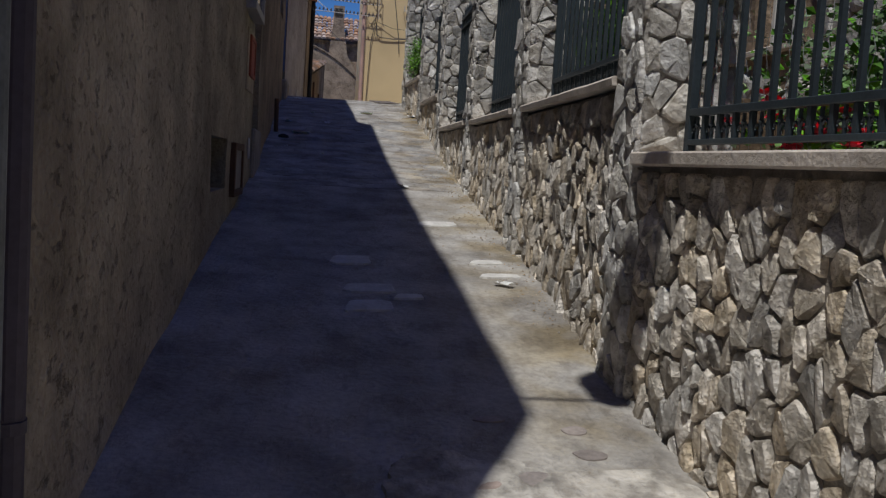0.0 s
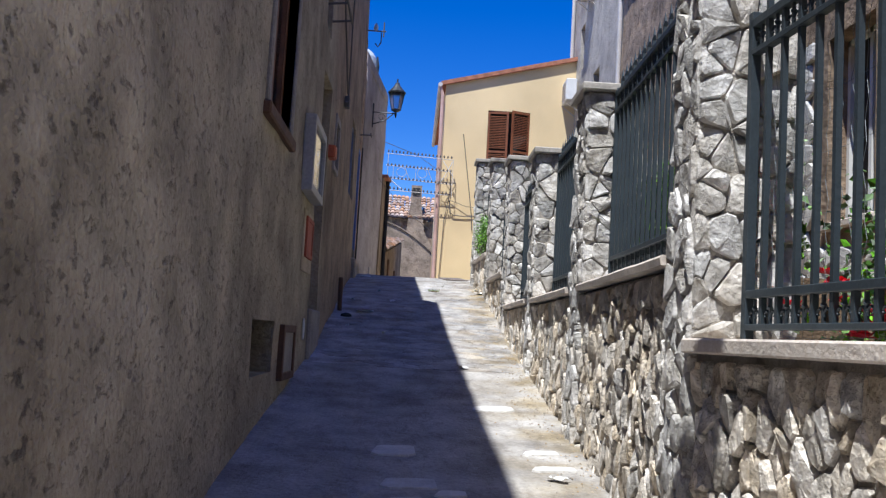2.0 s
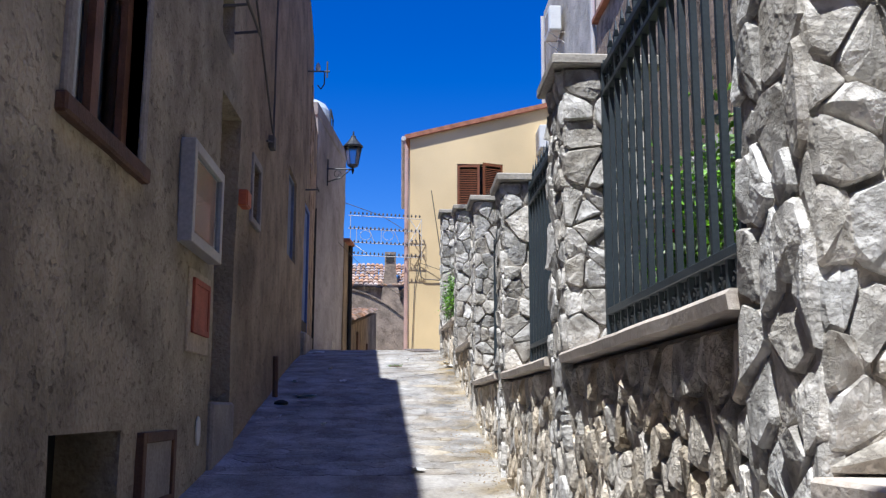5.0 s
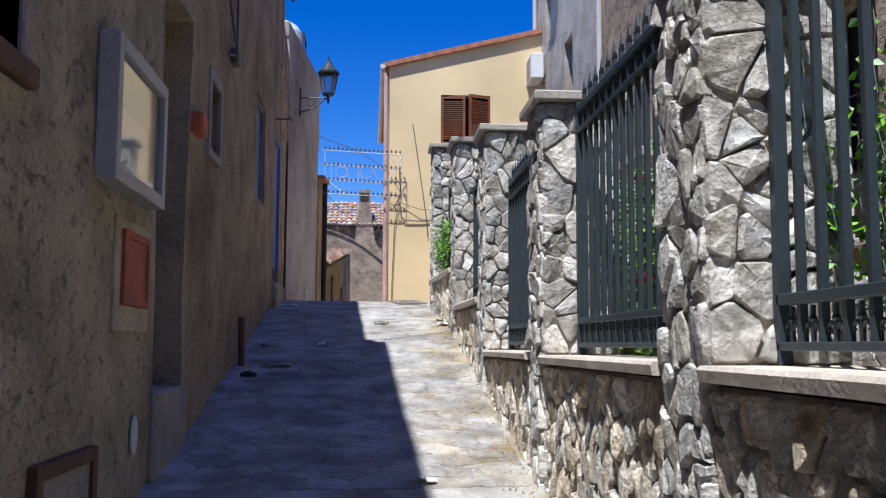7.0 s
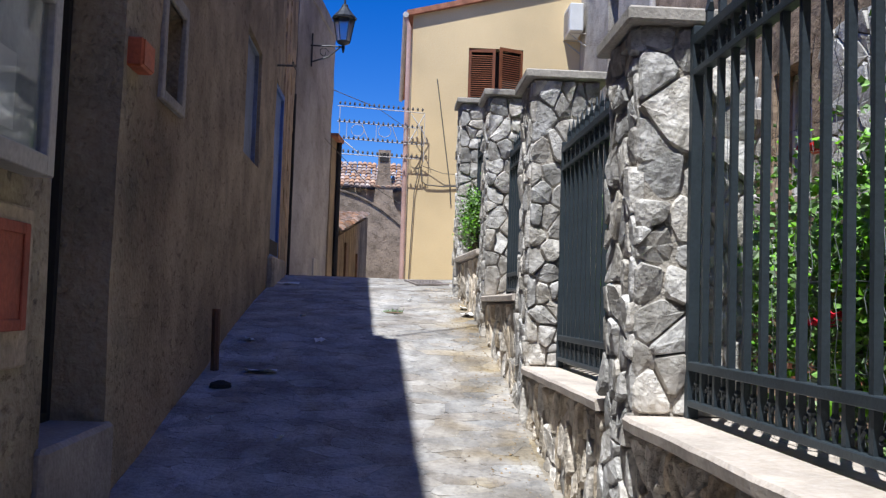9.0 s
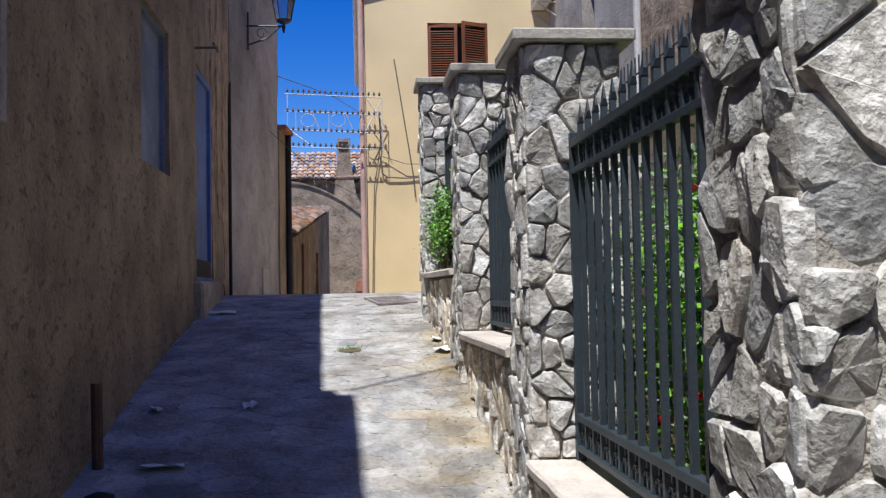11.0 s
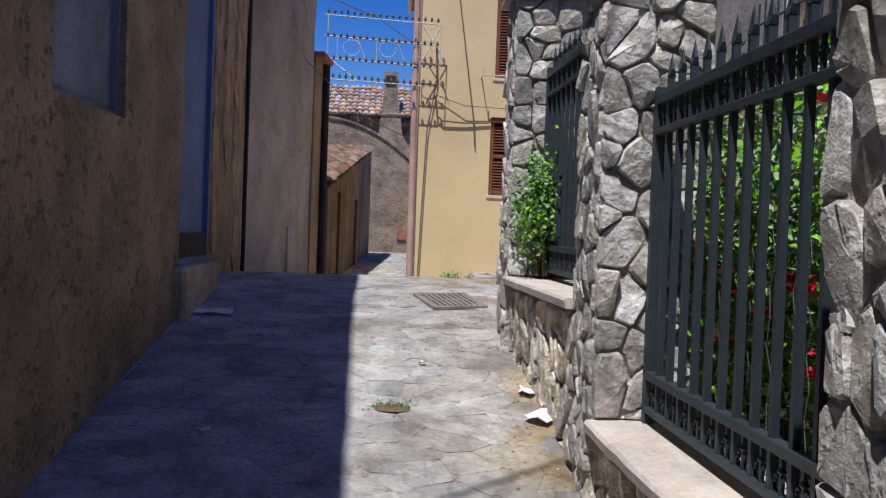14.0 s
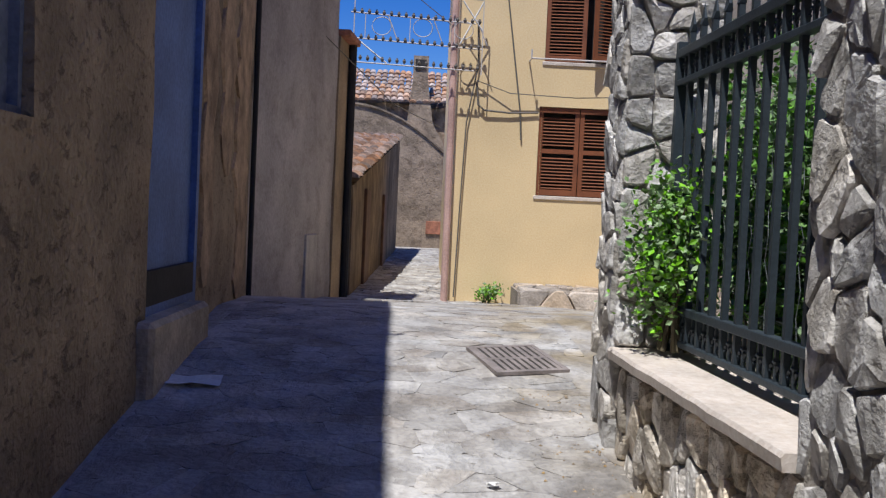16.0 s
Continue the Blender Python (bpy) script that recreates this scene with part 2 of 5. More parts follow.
M_PLUM = mat("dark_plum_pipe", (0.10, 0.085, 0.11), 0.6, 0.1, 3, 0.05, 40)
M_FRAME = mat("brown_window_wood", (0.19, 0.085, 0.045), 0.6, 0.25, 5, 0.2, 60)
M_VENEER = mat("pale_stone_facing", (0.52, 0.50, 0.46), 0.9, 0.2, 7, 0.7, 45, rand=0.2)
M_GRATE = mat("worn_cast_iron", (0.27, 0.235, 0.22), 0.7, 0.2, 8, 0.2, 60, metal=0.15)
M_BED = mat("dirty_repair_cement", (0.58, 0.545, 0.49), 0.95, 0.35, 6, 0.6, 30, col2=(0.44, 0.41, 0.37), stain=0.4, pits=0.4, pit_scale=10)
M_SETT = mat("worn_brown_sett", (0.33, 0.26, 0.225), 0.85, 0.2, 8, 0.4, 40, rand=0.2)
M_PATCH = mat("pale_repair_cement", (0.66, 0.64, 0.61), 0.9, 0.15, 8, 0.4, 40)


def glass(name, tint=(0.9, 0.95, 0.95), rough=0.03):
    m = bpy.data.materials.new(name)
    m.use_nodes = True
    n, l = m.node_tree.nodes, m.node_tree.links
    b = n["Principled BSDF"]
    b.inputs["Base Color"].default_value = (*tint, 1)
    b.inputs["Roughness"].default_value, b.inputs["Transmission Weight"].default_value, b.inputs["IOR"].default_value = rough, 1.0, 1.45
    return m


M_GLASS = glass("window_glass")
M_FROST = glass("milky_lamp_glass", (0.85, 0.88, 0.88), 0.4)
M_DARK = mat("dark_interior", (0.03, 0.028, 0.026), 0.9, 0.2, 3, 0.1, 30)


# ---- builders ----
def mesh_of(bm, name, material):
    me = bpy.data.meshes.new(name)
    bm.normal_update()
    bm.to_mesh(me)
    bm.free()
    for m_ in (material if isinstance(material, (list, tuple)) else [material]):
        me.materials.append(m_)
    return me


def where(ob):
    m = ob.matrix_basis.copy()
    return where(ob.parent) @ ob.matrix_parent_inverse @ m if ob.parent else m


def under(ob, parent):
    """Makes ob a child that stays where it stands."""
    ob.parent = parent
    ob.matrix_parent_inverse = where(parent).inverted()
    return ob


def part(name, bm, material, parent=None, label=""):
    """One mesh object, under a thing or a part."""
    ob = new(name, mesh_of(bm, name, material))
    if parent is not None:
        under(ob, parent)
    if label:
        ob["label"] = label
    return ob


def add_box(bm, x0, y0, z0, x1, y1, z1, bevel=0.0, m=None):
    vs = [bm.verts.new((x, y, z)) for x in (x0, x1) for y in (y0, y1) for z in (z0, z1)]
    fs = [bm.faces.new([vs[i] for i in f]) for f in ((0, 1, 3, 2), (4, 6, 7, 5), (0, 4, 5, 1), (2, 3, 7, 6), (0, 2, 6, 4), (1, 5, 7, 3))]
    if bevel:
        es = list({e for f in fs for e in f.edges})
        r = bmesh.ops.bevel(bm, geom=es, offset=bevel, segments=1, affect="EDGES")
        vs = list({v for f in r["faces"] for v in f.verts} | {v for v in vs if v.is_valid})
    if m is not None:
        bmesh.ops.transform(bm, matrix=m, verts=[v for v in vs if v.is_valid])
    return vs


def box(*a, bevel=0.0, m=None):
    bm = bmesh.new()
    add_box(bm, *a, bevel=bevel, m=m)
    return bm


def empty(name, at=(0, 0, 0), rz=0.0):
    ob = new(name)
    ob.matrix_basis = pose(*at, 0, 0, rz)
    ob.empty_display_size = 0.1
    return ob


# ---- plan ----
PROFILE = [(-40, -3.725), (-12, -1.725), (-2, -0.133), (0, 0.205), (4.1, 0.881), (5.8, 1.142), (8.35, 1.455), (9.1, 1.577), (11.25, 1.894), (13.1, 2.254),
           (14.4, 2.509), (15.8, 2.744), (17.8, 3.033), (19.2, 3.108), (20.5, 3.064), (22.0, 2.907), (25.5, 2.59), (30, 2.571), (43, 2.701), (80, 2.881)]


def ground_z(y):
    for (a, za), (b, zb) in zip(PROFILE, PROFILE[1:]):
        if y <= b:
            return za + (zb - za) * (y - a) / (b - a)
    return PROFILE[-1][1]


WALL_LINE = [(4.1, 1.56), (6.9, 1.592), (9.52, 1.578), (12.04, 1.562), (14.36, 1.522), (16.52, 1.432)]


def wall_x(y):
    """The street face of the garden wall."""
    pts = WALL_LINE
    if y <= pts[0][0]:
        return pts[0][1]
    for (a, xa), (b, xb) in zip(pts, pts[1:]):
        if y <= b:
            break
    return xa + (xb - xa) * (y - a) / (b - a)


LEFT_X = -0.6


def west_bend(y):
    """How far the house wall on the shaded side draws back from x = -0.6."""
    if y < 11:
        return 0.0
    if y < 17:
        return -0.013 * (y - 11)
    return -0.078 - 0.053 * (y - 17)

# ---- geometry helpers ----
def tube(bm, pts, r, sides=6, taper=1.0):
    """A round bar along a line of points."""
    pts = [Vector(p) for p in pts]
    rings = []
    for i, p in enumerate(pts):
        d = (pts[min(i + 1, len(pts) - 1)] - pts[max(i - 1, 0)]).normalized()
        u = d.orthogonal().normalized() if abs(d.z) > 0.99 else d.cross(Vector((0, 0, 1))).normalized()
        v = d.cross(u)
        rr = r * (1 + (taper - 1) * i / max(1, len(pts) - 1))
        rings.append([bm.verts.new(p + rr * (math.cos(a) * u + math.sin(a) * v)) for a in (2 * math.pi * k / sides for k in range(sides))])
    for a, b in zip(rings, rings[1:]):
        for k in range(sides):
            bm.faces.new((a[k], a[(k + 1) % sides], b[(k + 1) % sides], b[k]))
    bm.faces.new(rings[0][::-1]), bm.faces.new(rings[-1])
    return bm


def tubes(*lines, r=0.01, sides=6):
    bm = bmesh.new()
    for pts in lines:
        tube(bm, pts, r, sides)
    return bm


def lathe(bm, profile, at=(0, 0, 0), sides=16):
    """A turned body from (radius, height) pairs."""
    at = Vector(at)
    rings = [[bm.verts.new(at + Vector((r * math.cos(2 * math.pi * k / sides), r * math.sin(2 * math.pi * k / sides), z))) for k in range(sides)] for r, z in profile]
    for a, b in zip(rings, rings[1:]):
        for k in range(sides):
            bm.faces.new((a[k], a[(k + 1) % sides], b[(k + 1) % sides], b[k]))
    bm.faces.new(rings[0][::-1]), bm.faces.new(rings[-1])
    return bm


def cells(w, h, du, dv, rng, jitter=0.38, uneven=0.0):
    """Polygons of an irregular stone pattern that fills a rectangle w by h; stones about du by dv."""
    k = du / dv
    nu, nv = max(1, round(w / du)), max(1, round(h / dv))
    pts = []
    for j in range(nv):
        off = 0.5 * (j % 2)
        for i in range(nu + (j % 2)):
            pts.append(((i + 0.5 - off + rng.uniform(-jitter, jitter)) * w / nu, (j + 0.5 + rng.uniform(-jitter, jitter)) * h / nv * k))
    if uneven:
        pts = [p for p in pts if rng.random() > uneven]
        pts += [(rng.uniform(0, w), rng.uniform(0, h * k)) for _ in range(int(len(pts) * uneven * 1.1))]
    out = []
    arr = np.array(pts)
    for i, (px, py) in enumerate(pts):
        px, py = min(max(px, 0.01), w - 0.01), min(max(py, 0.01 * k), (h - 0.01) * k)
        poly = [(0, 0), (w, 0), (w, h * k), (0, h * k)]
        d = np.hypot(arr[:, 0] - px, arr[:, 1] - py)
        for q in np.argsort(d)[1:18]:
            qx, qy = pts[q]
            nx, ny = qx - px, qy - py
            c = (nx * (px + qx) + ny * (py + qy)) / 2
            res = []
            for a in range(len(poly)):
                p0, p1 = poly[a], poly[(a + 1) % len(poly)]
                s0, s1 = nx * p0[0] + ny * p0[1] - c, nx * p1[0] + ny * p1[1] - c
                if s0 <= 0:
                    res.append(p0)
                if s0 * s1 < 0:
                    f = s0 / (s0 - s1)
                    res.append((p0[0] + f * (p1[0] - p0[0]), p0[1] + f * (p1[1] - p0[1])))
            poly = res
            if len(poly) < 3:
                break
        if len(poly) >= 3:
            out.append([(x, y / k) for x, y in poly])
    return out


def stone_data(poly, put, rng, gap=0.008, height=0.03, rough=0.4):
    """Vertices and faces of one rough stone over a polygon; put(u, v, d) places a point d metres proud."""
    n = len(poly)
    cu, cv = sum(p[0] for p in poly) / n, sum(p[1] for p in poly) / n
    ring = []
    for i in range(n):
        a, b, c = poly[i - 1], poly[i], poly[(i + 1) % n]
        t = rng.uniform(0.07, 0.2)
        ring.append((b[0] + t * (a[0] - b[0]), b[1] + t * (a[1] - b[1])))
        ring.append((b[0] + t * (c[0] - b[0]), b[1] + t * (c[1] - b[1])))
    n = len(ring)
    size = max(0.02, sum(math.hypot(u - cu, v - cv) for u, v in ring) / n)
    hh = height * rng.uniform(0.6, 1.3)
    ta, tb = rng.uniform(-1, 1) * height * rough / size, rng.uniform(-1, 1) * height * rough / size
    vs, fs = [], []
    for s, d, free in ((1 - gap / size, -0.012, 0), (1 - 1.5 * gap / size, 0.55 * hh, 0.15), (1 - 3.0 * gap / size, 0.92 * hh, 0.25)):
        s = max(0.35, s)
        for u, v in ring:
            du, dv = (u - cu) * s, (v - cv) * s
            if free:
                q = 1 + rng.uniform(-1, 1) * free * 0.35 * rough
                du, dv = du * q, dv * q
            vs.append(put(cu + du, cv + dv, d + (0 if not free else ta * du + tb * dv + rng.uniform(-1, 1) * free * height * rough)))
    vs.append(put(cu + rng.uniform(-0.2, 0.2) * size, cv + rng.uniform(-0.2, 0.2) * size, hh * rng.uniform(0.95, 1.25)))
    for r in (0, 1):
        for i in range(n):
            j = (i + 1) % n
            fs.append((r * n + i, r * n + j, (r + 1) * n + j, (r + 1) * n + i))
    for i in range(n):
        fs.append((2 * n + i, 2 * n + (i + 1) % n, 3 * n))
    return vs, fs


def stone_pieces(name, polys, put, material, parent, rng, joined=False, flip=False, **kw):
    """Stones as parts of their own, or joined into one part."""
    allv, allf = [], []
    for poly in polys:
        area = abs(sum(poly[i - 1][0] * poly[i][1] - poly[i][0] * poly[i - 1][1] for i in range(len(poly)))) / 2
        if area < 0.0006:
            continue
        vs, fs = stone_data(poly, put, rng, **kw)
        if flip:
            fs = [f[::-1] for f in fs]
        if joined:
            base = len(allv)
            allv += vs
            allf += [tuple(i + base for i in f) for f in fs]
            continue
        me = bpy.data.meshes.new(name)
        me.from_pydata(vs, [], fs)
        me.materials.append(material)
        ob = new(name, me)
        under(ob, parent)
    if joined:
        me = bpy.data.meshes.new(name)
        me.from_pydata(allv, [], allf)
        me.materials.append(material)
        ob = new(name, me)
        under(ob, parent)
        ob["kind"] = "stuff"
        return ob


def pierced(name, y0, y1, z0, top, openings, x, depth, material, wave=0.012, step=0.16, bend=lambda y: 0.0):
    """A wall in the plane x, facing +x, with openings (y0, y1, z0, z1) through it; top(y) is its upper edge."""
    def cuts(a, b, marks):
        ms = sorted({a, b, *[m_ for m_ in marks if a < m_ < b]})
        out = []
        for p, q in zip(ms, ms[1:]):
            k = max(1, round((q - p) / step))
            out += [p + (q - p) * i / k for i in range(k)]
        return out + [b]
    zt = max(top(y0), top(y1), top((y0 + y1) / 2))
    ys = cuts(y0, y1, [v for o in openings for v in o[:2]])
    zs = cuts(z0, zt, [v for o in openings for v in o[2:]])
    bm = bmesh.new()
    grid = {}

    def at(i, j):
        if (i, j) not in grid:
            y, z = ys[i], min(zs[j], top(ys[i]))
            w = wave * (noise.noise((0.3, y * 0.5, z * 0.5)) * 1.6 + noise.noise((5.3, y * 2.1, z * 2.1)))
            grid[i, j] = bm.verts.new((x + bend(y) + w, y, z))
        return grid[i, j]
    solid = {}
    for i in range(len(ys) - 1):
        for j in range(len(zs) - 1):
            yc, zc = (ys[i] + ys[i + 1]) / 2, (zs[j] + zs[j + 1]) / 2
            solid[i, j] = zc < top(yc) and not any(o[0] < yc < o[1] and o[2] < zc < o[3] for o in openings)
            if solid[i, j]:
                bm.faces.new((at(i, j), at(i + 1, j), at(i + 1, j + 1), at(i, j + 1)))
    back = {}

    def behind(v):
        if v not in back:
            back[v] = bm.verts.new((x + bend(v.co.y) - depth, v.co.y, v.co.z))
        return back[v]
    for e in [e for e in bm.edges if e.is_boundary]:
        a, b = e.verts
        f = e.link_faces[0]
        lo = [l.vert for l in f.loops]
        if lo[(lo.index(a) + 1) % 4] is b:
            a, b = b, a
        bm.faces.new((a, b, behind(b), behind(a)))
    return part(name, bm, material)


def tile_rows(name, x0, x1, y_low, z_low, y_high, z_high, material, parent, w=0.2, length=0.38):
    """Curved clay tiles on a slope that climbs along y, joined into one part."""
    vs, fs = [], []
    rng = random.Random(5)
    run = math.hypot(y_high - y_low, z_high - z_low)
    rows, cols = max(1, round(run / length)), max(1, round((x1 - x0) / w))
    dy, dz = (y_high - y_low) / run, (z_high - z_low) / run
    for c in range(cols):
        for r in range(rows):
            cx = x0 + (c + 0.5) * (x1 - x0) / cols + rng.uniform(-0.02, 0.02)
            lift = rng.uniform(0, 0.03)
            base = len(vs)
            for e, (s, rad) in enumerate(((r * length - 0.05, 0.56), ((r + 1) * length, 0.44))):
                for k in range(6):
                    a = math.pi * k / 5
                    u, hgt = math.cos(a) * w * rad, math.sin(a) * w * rad * 0.75 + lift + (0.03 if e == 0 else 0)
                    vs.append((cx + u, y_low + dy * s - dz * hgt, z_low + dz * s + dy * hgt))
            for k in range(5):
                fs.append((base + k, base + k + 1, base + 7 + k, base + 6 + k))
            fs.append(tuple(base + k for k in range(6)))
    me = bpy.data.meshes.new(name)
    me.from_pydata(vs, [], fs)
    me.materials.append(material)
    ob = new(name, me)
    under(ob, parent)
    ob["kind"] = "stuff"
    return ob


# ---- ground ----
def ground_point(x, y):
    return ground_z(y) + 0.012 * noise.noise((x * 0.9, y * 0.9, 0.0)) + 0.02 * (x * x - 0.5 * x) * 0.3 * (1 if -0.7 < x < 1.8 else 0)


bm = bmesh.new()
xs = [-300, -60, -9, -2] + [-0.9 + 0.15 * i for i in range(20)] + [2.6, 9, 60, 300]
ys = [-300, -60, -12, -8] + [-6 + 0.2 * i for i in range(165)] + [27.5, 28.5, 30, 33, 36, 40, 43, 48, 60, 90, 300]
rows = [[bm.verts.new((x, y, ground_point(x, y))) for x in xs] for y in ys]
for a, b in zip(rows, rows[1:]):
    for i in range(len(xs) - 1):
        bm.faces.new((a[i], a[i + 1], b[i + 1], b[i]))
for f in bm.faces:
    f.smooth = True
ground = tagged(part("ground", bm, M_PAVE), "worn cement and stone paving of a steep alley", "ground", kind="structure")


# ---- house on the shaded side ----
def west_top(y):
    """The eaves of the shaded house, with a step down and a lower end bay."""
    return 9.36 if y < 11.3 else 8.47 if y < 18.8 else 7.4


WEST_OPEN = [(6.43, 7.52, 3.41, 4.8), (6.49, 7.52, 1.63, 2.01), (9.76, 10.6, 2.16, 4.58), (11.35, 11.8, 3.89, 4.41),
             (14.56, 15.6, 4.06, 5.2), (17.05, 18.15, 3.24, 5.32), (9.62, 10.15, 5.0, 5.45)]
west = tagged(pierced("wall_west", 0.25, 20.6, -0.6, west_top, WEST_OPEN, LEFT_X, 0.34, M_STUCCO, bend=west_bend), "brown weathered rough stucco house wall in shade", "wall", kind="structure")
for a, b, t_ in ((0.3, 11.3, 9.3), (11.3, 18.75, 8.42), (18.75, 20.6, 7.35)):
    ob = part("wall_core", box(-7, a, -1, LEFT_X - 0.33 + west_bend(b), b, t_), M_DARK, west)
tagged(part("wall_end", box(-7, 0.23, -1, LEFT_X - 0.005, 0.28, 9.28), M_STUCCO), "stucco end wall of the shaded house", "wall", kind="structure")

def pitched(name, x0, x1, y0, y1, z, rise, parent, label):
    """A shallow two-sided roof with its ridge along y."""
    bm = bmesh.new()
    xm = (x0 + x1) / 2
    rows_ = [[bm.verts.new((x_, y_, z_)) for x_, z_ in ((x0, z), (xm, z + rise), (x1, z), (x1, z - 0.08), (x0, z - 0.08))] for y_ in (y0, y1)]
    for k in range(5):
        bm.faces.new((rows_[0][k], rows_[0][(k + 1) % 5], rows_[1][(k + 1) % 5], rows_[1][k]))
    bm.faces.new(rows_[0][::-1]), bm.faces.new(rows_[1])
    return part(name, bm, M_TILE_EDGE, parent, label)


pitched("roof", -7.1, LEFT_X - 0.12, 0.3, 11.29, 9.39, 0.9, west, "old terracotta tiled roof")
pitched("roof", -7.1, LEFT_X - 0.2, 11.31, 18.7, 8.5, 0.9, west, "old terracotta tiled roof")
pitched("roof", -7.1, LEFT_X - 0.35, 18.77, 20.58, 7.44, 0.6, west, "old terracotta tiled roof")

# ---- grey house further up ----
GREY_X = -0.87


def grey_bend(y):
    return 0.093 * (y - 20.6)


grey = tagged(empty("grey_house", (GREY_X, 22, 3.0)), "grey stucco house with an ochre corner strip", "house")
gw = pierced("wall", 20.61, 24.3, 2.4, lambda y: 7.95 + 0.05 * (y - 20.6), [], GREY_X, 0.3, M_GREY, wave=0.02, bend=grey_bend)
under(gw, grey)
part("core", box(-7, 20.62, 2, GREY_X - 0.28, 24.3, 7.8), M_GREY, grey)
gc = Matrix.Translation((GREY_X, 20.6, 0)) @ Matrix.Rotation(-math.atan(0.093), 4, "Z")
part("corner_strip", box(-1.5, 3.72, 2.3, 0.02, 4.4, 6.0, m=gc), M_OCHRE, grey, "ochre plaster corner strip")
part("drainpipe", tubes([gc @ Vector((0.07, 4.35, 2.6)), gc @ Vector((0.07, 4.35, 6.0))], r=0.05, sides=10), M_DARK, grey, "black drainpipe")
part("drainpipe", tubes([gc @ Vector((0.02, 0.02, 3.0)), gc @ Vector((0.02, 0.02, 6.0))], r=0.022, sides=10), M_DARK, grey, "black drainpipe")
part("panel", box(-0.05, 2.2, 2.7, 0.03, 2.75, 3.62, bevel=0.01, m=gc), M_CAP, grey, "grey cement meter panel")
part("roof_edge", box(-5, -0.02, 7.86, 0.02, 3.74, 8.12, bevel=0.01, m=gc), M_GREY, grey)
part("strip_roof", box(-1.55, 3.74, 6.0, 0.14, 4.5, 6.09, bevel=0.015, m=gc), M_TILE_EDGE, grey, "small tiled coping over the corner strip")
tank = tagged(empty("water_tank", (-1.2, 22.6, 8.1)), "pale grey domed water tank on a roof", "water tank")
part("body", lathe(bmesh.new(), [(0.42, 8.1), (0.44, 8.4), (0.42, 8.55), (0.34, 8.68), (0.2, 8.77), (0.06, 8.81)], (-1.2, 22.6, 0), 20), M_TANK, tank)
part("frame", tubes([(-0.74, 22.3, 8.1), (-0.74, 22.3, 8.5), (-0.74, 23.0, 8.5), (-0.74, 23.0, 8.1)], r=0.02), M_IRON, tank, "iron guard frame")

for ob in (grey, tank):
    ob.location.z -= 0.10

# ---- yellow house ----
YF = 25.8
yellow = tagged(empty("yellow_house", (2.6, YF, 2.7)), "yellow plastered house with brown louvred shutters", "house")
W1, W2 = (2.16, 3.3, 6.09, 8.3), (2.12, 3.26, 4.25, 5.475)
bm = bmesh.new()


def rake(x):
    return 8.92 + (x - 0.98) * 0.25


gx = sorted({0.98, 4.5, W1[0], W1[1], W2[0], W2[1]})
gz = [2.2, W2[2], W2[3], W1[2], W1[3]]
for i in range(len(gx) - 1):
    for j in range(len(gz)):
        xa, xb = gx[i], gx[i + 1]
        za, zb = gz[j], (gz[j + 1] if j + 1 < len(gz) else None)
        mid = zb is not None and any(o[0] < (xa + xb) / 2 < o[1] and o[2] < (za + zb) / 2 < o[3] for o in (W1, W2))
        if mid:
            for p, q in (((xa, za), (xb, za)), ((xb, za), (xb, zb)), ((xb, zb), (xa, zb)), ((xa, zb), (xa, za))):
                bm.faces.new([bm.verts.new(c) for c in ((p[0], YF, p[1]), (p[0], YF + 0.25, p[1]), (q[0], YF + 0.25, q[1]), (q[0], YF, q[1]))])
            continue
        quad = [(xa, YF, za), (xb, YF, za), (xb, YF, zb if zb else rake(xb)), (xa, YF, zb if zb else rake(xa))]
        bm.faces.new([bm.verts.new(c) for c in quad])
for q in (((0.98, YF, 2.2), (0.98, YF, rake(0.98)), (0.98, 34, rake(0.98)), (0.98, 34, 2.2)),):
    bm.faces.new([bm.verts.new(c) for c in q])
bmesh.ops.remove_doubles(bm, verts=bm.verts, dist=0.0005)
part("wall", bm, M_YELLOW, yellow)
bm = bmesh.new()
vs_ = [bm.verts.new(c) for c in ((0.84, YF - 0.12, rake(0.84)), (4.5, YF - 0.12, rake(4.5)), (4.5, 34, rake(4.5)), (0.84, 34, rake(0.84)))]
up_ = [bm.verts.new(v.co + Vector((0, 0, 0.11))) for v in vs_]
bm.faces.new(vs_), bm.faces.new(up_[::-1])
for i in range(4):
    bm.faces.new((vs_[i], up_[i], up_[(i + 1) % 4], vs_[(i + 1) % 4]))
roof = part("roof", bm, M_TILE_EDGE, yellow, "terracotta roof edge")
part("gutter", tubes([(0.82, YF - 0.14, rake(0.8) + 0.02), (0.82, 34, rake(0.8) + 0.02)], r=0.06, sides=10), M_PIPE, yellow, "grey gutter")
part("drainpipe", tubes([(0.82, YF - 0.08, rake(0.8)), (0.9, YF - 0.06, rake(0.8) - 0.25), (0.92, YF - 0.06, 2.7)], r=0.05, sides=10), M_PINK, yellow, "faded pink drainpipe")
part("drainpipe", tubes([(0.92, YF + 0.3, 2.7), (0.92, YF + 0.3, 8.5)], r=0.045, sides=10), M_PIPE, yellow, "pale grey drainpipe")
part("core", box(1.1, YF + 0.26, 2, 4.49, 34, 8.6), M_DARK, yellow)


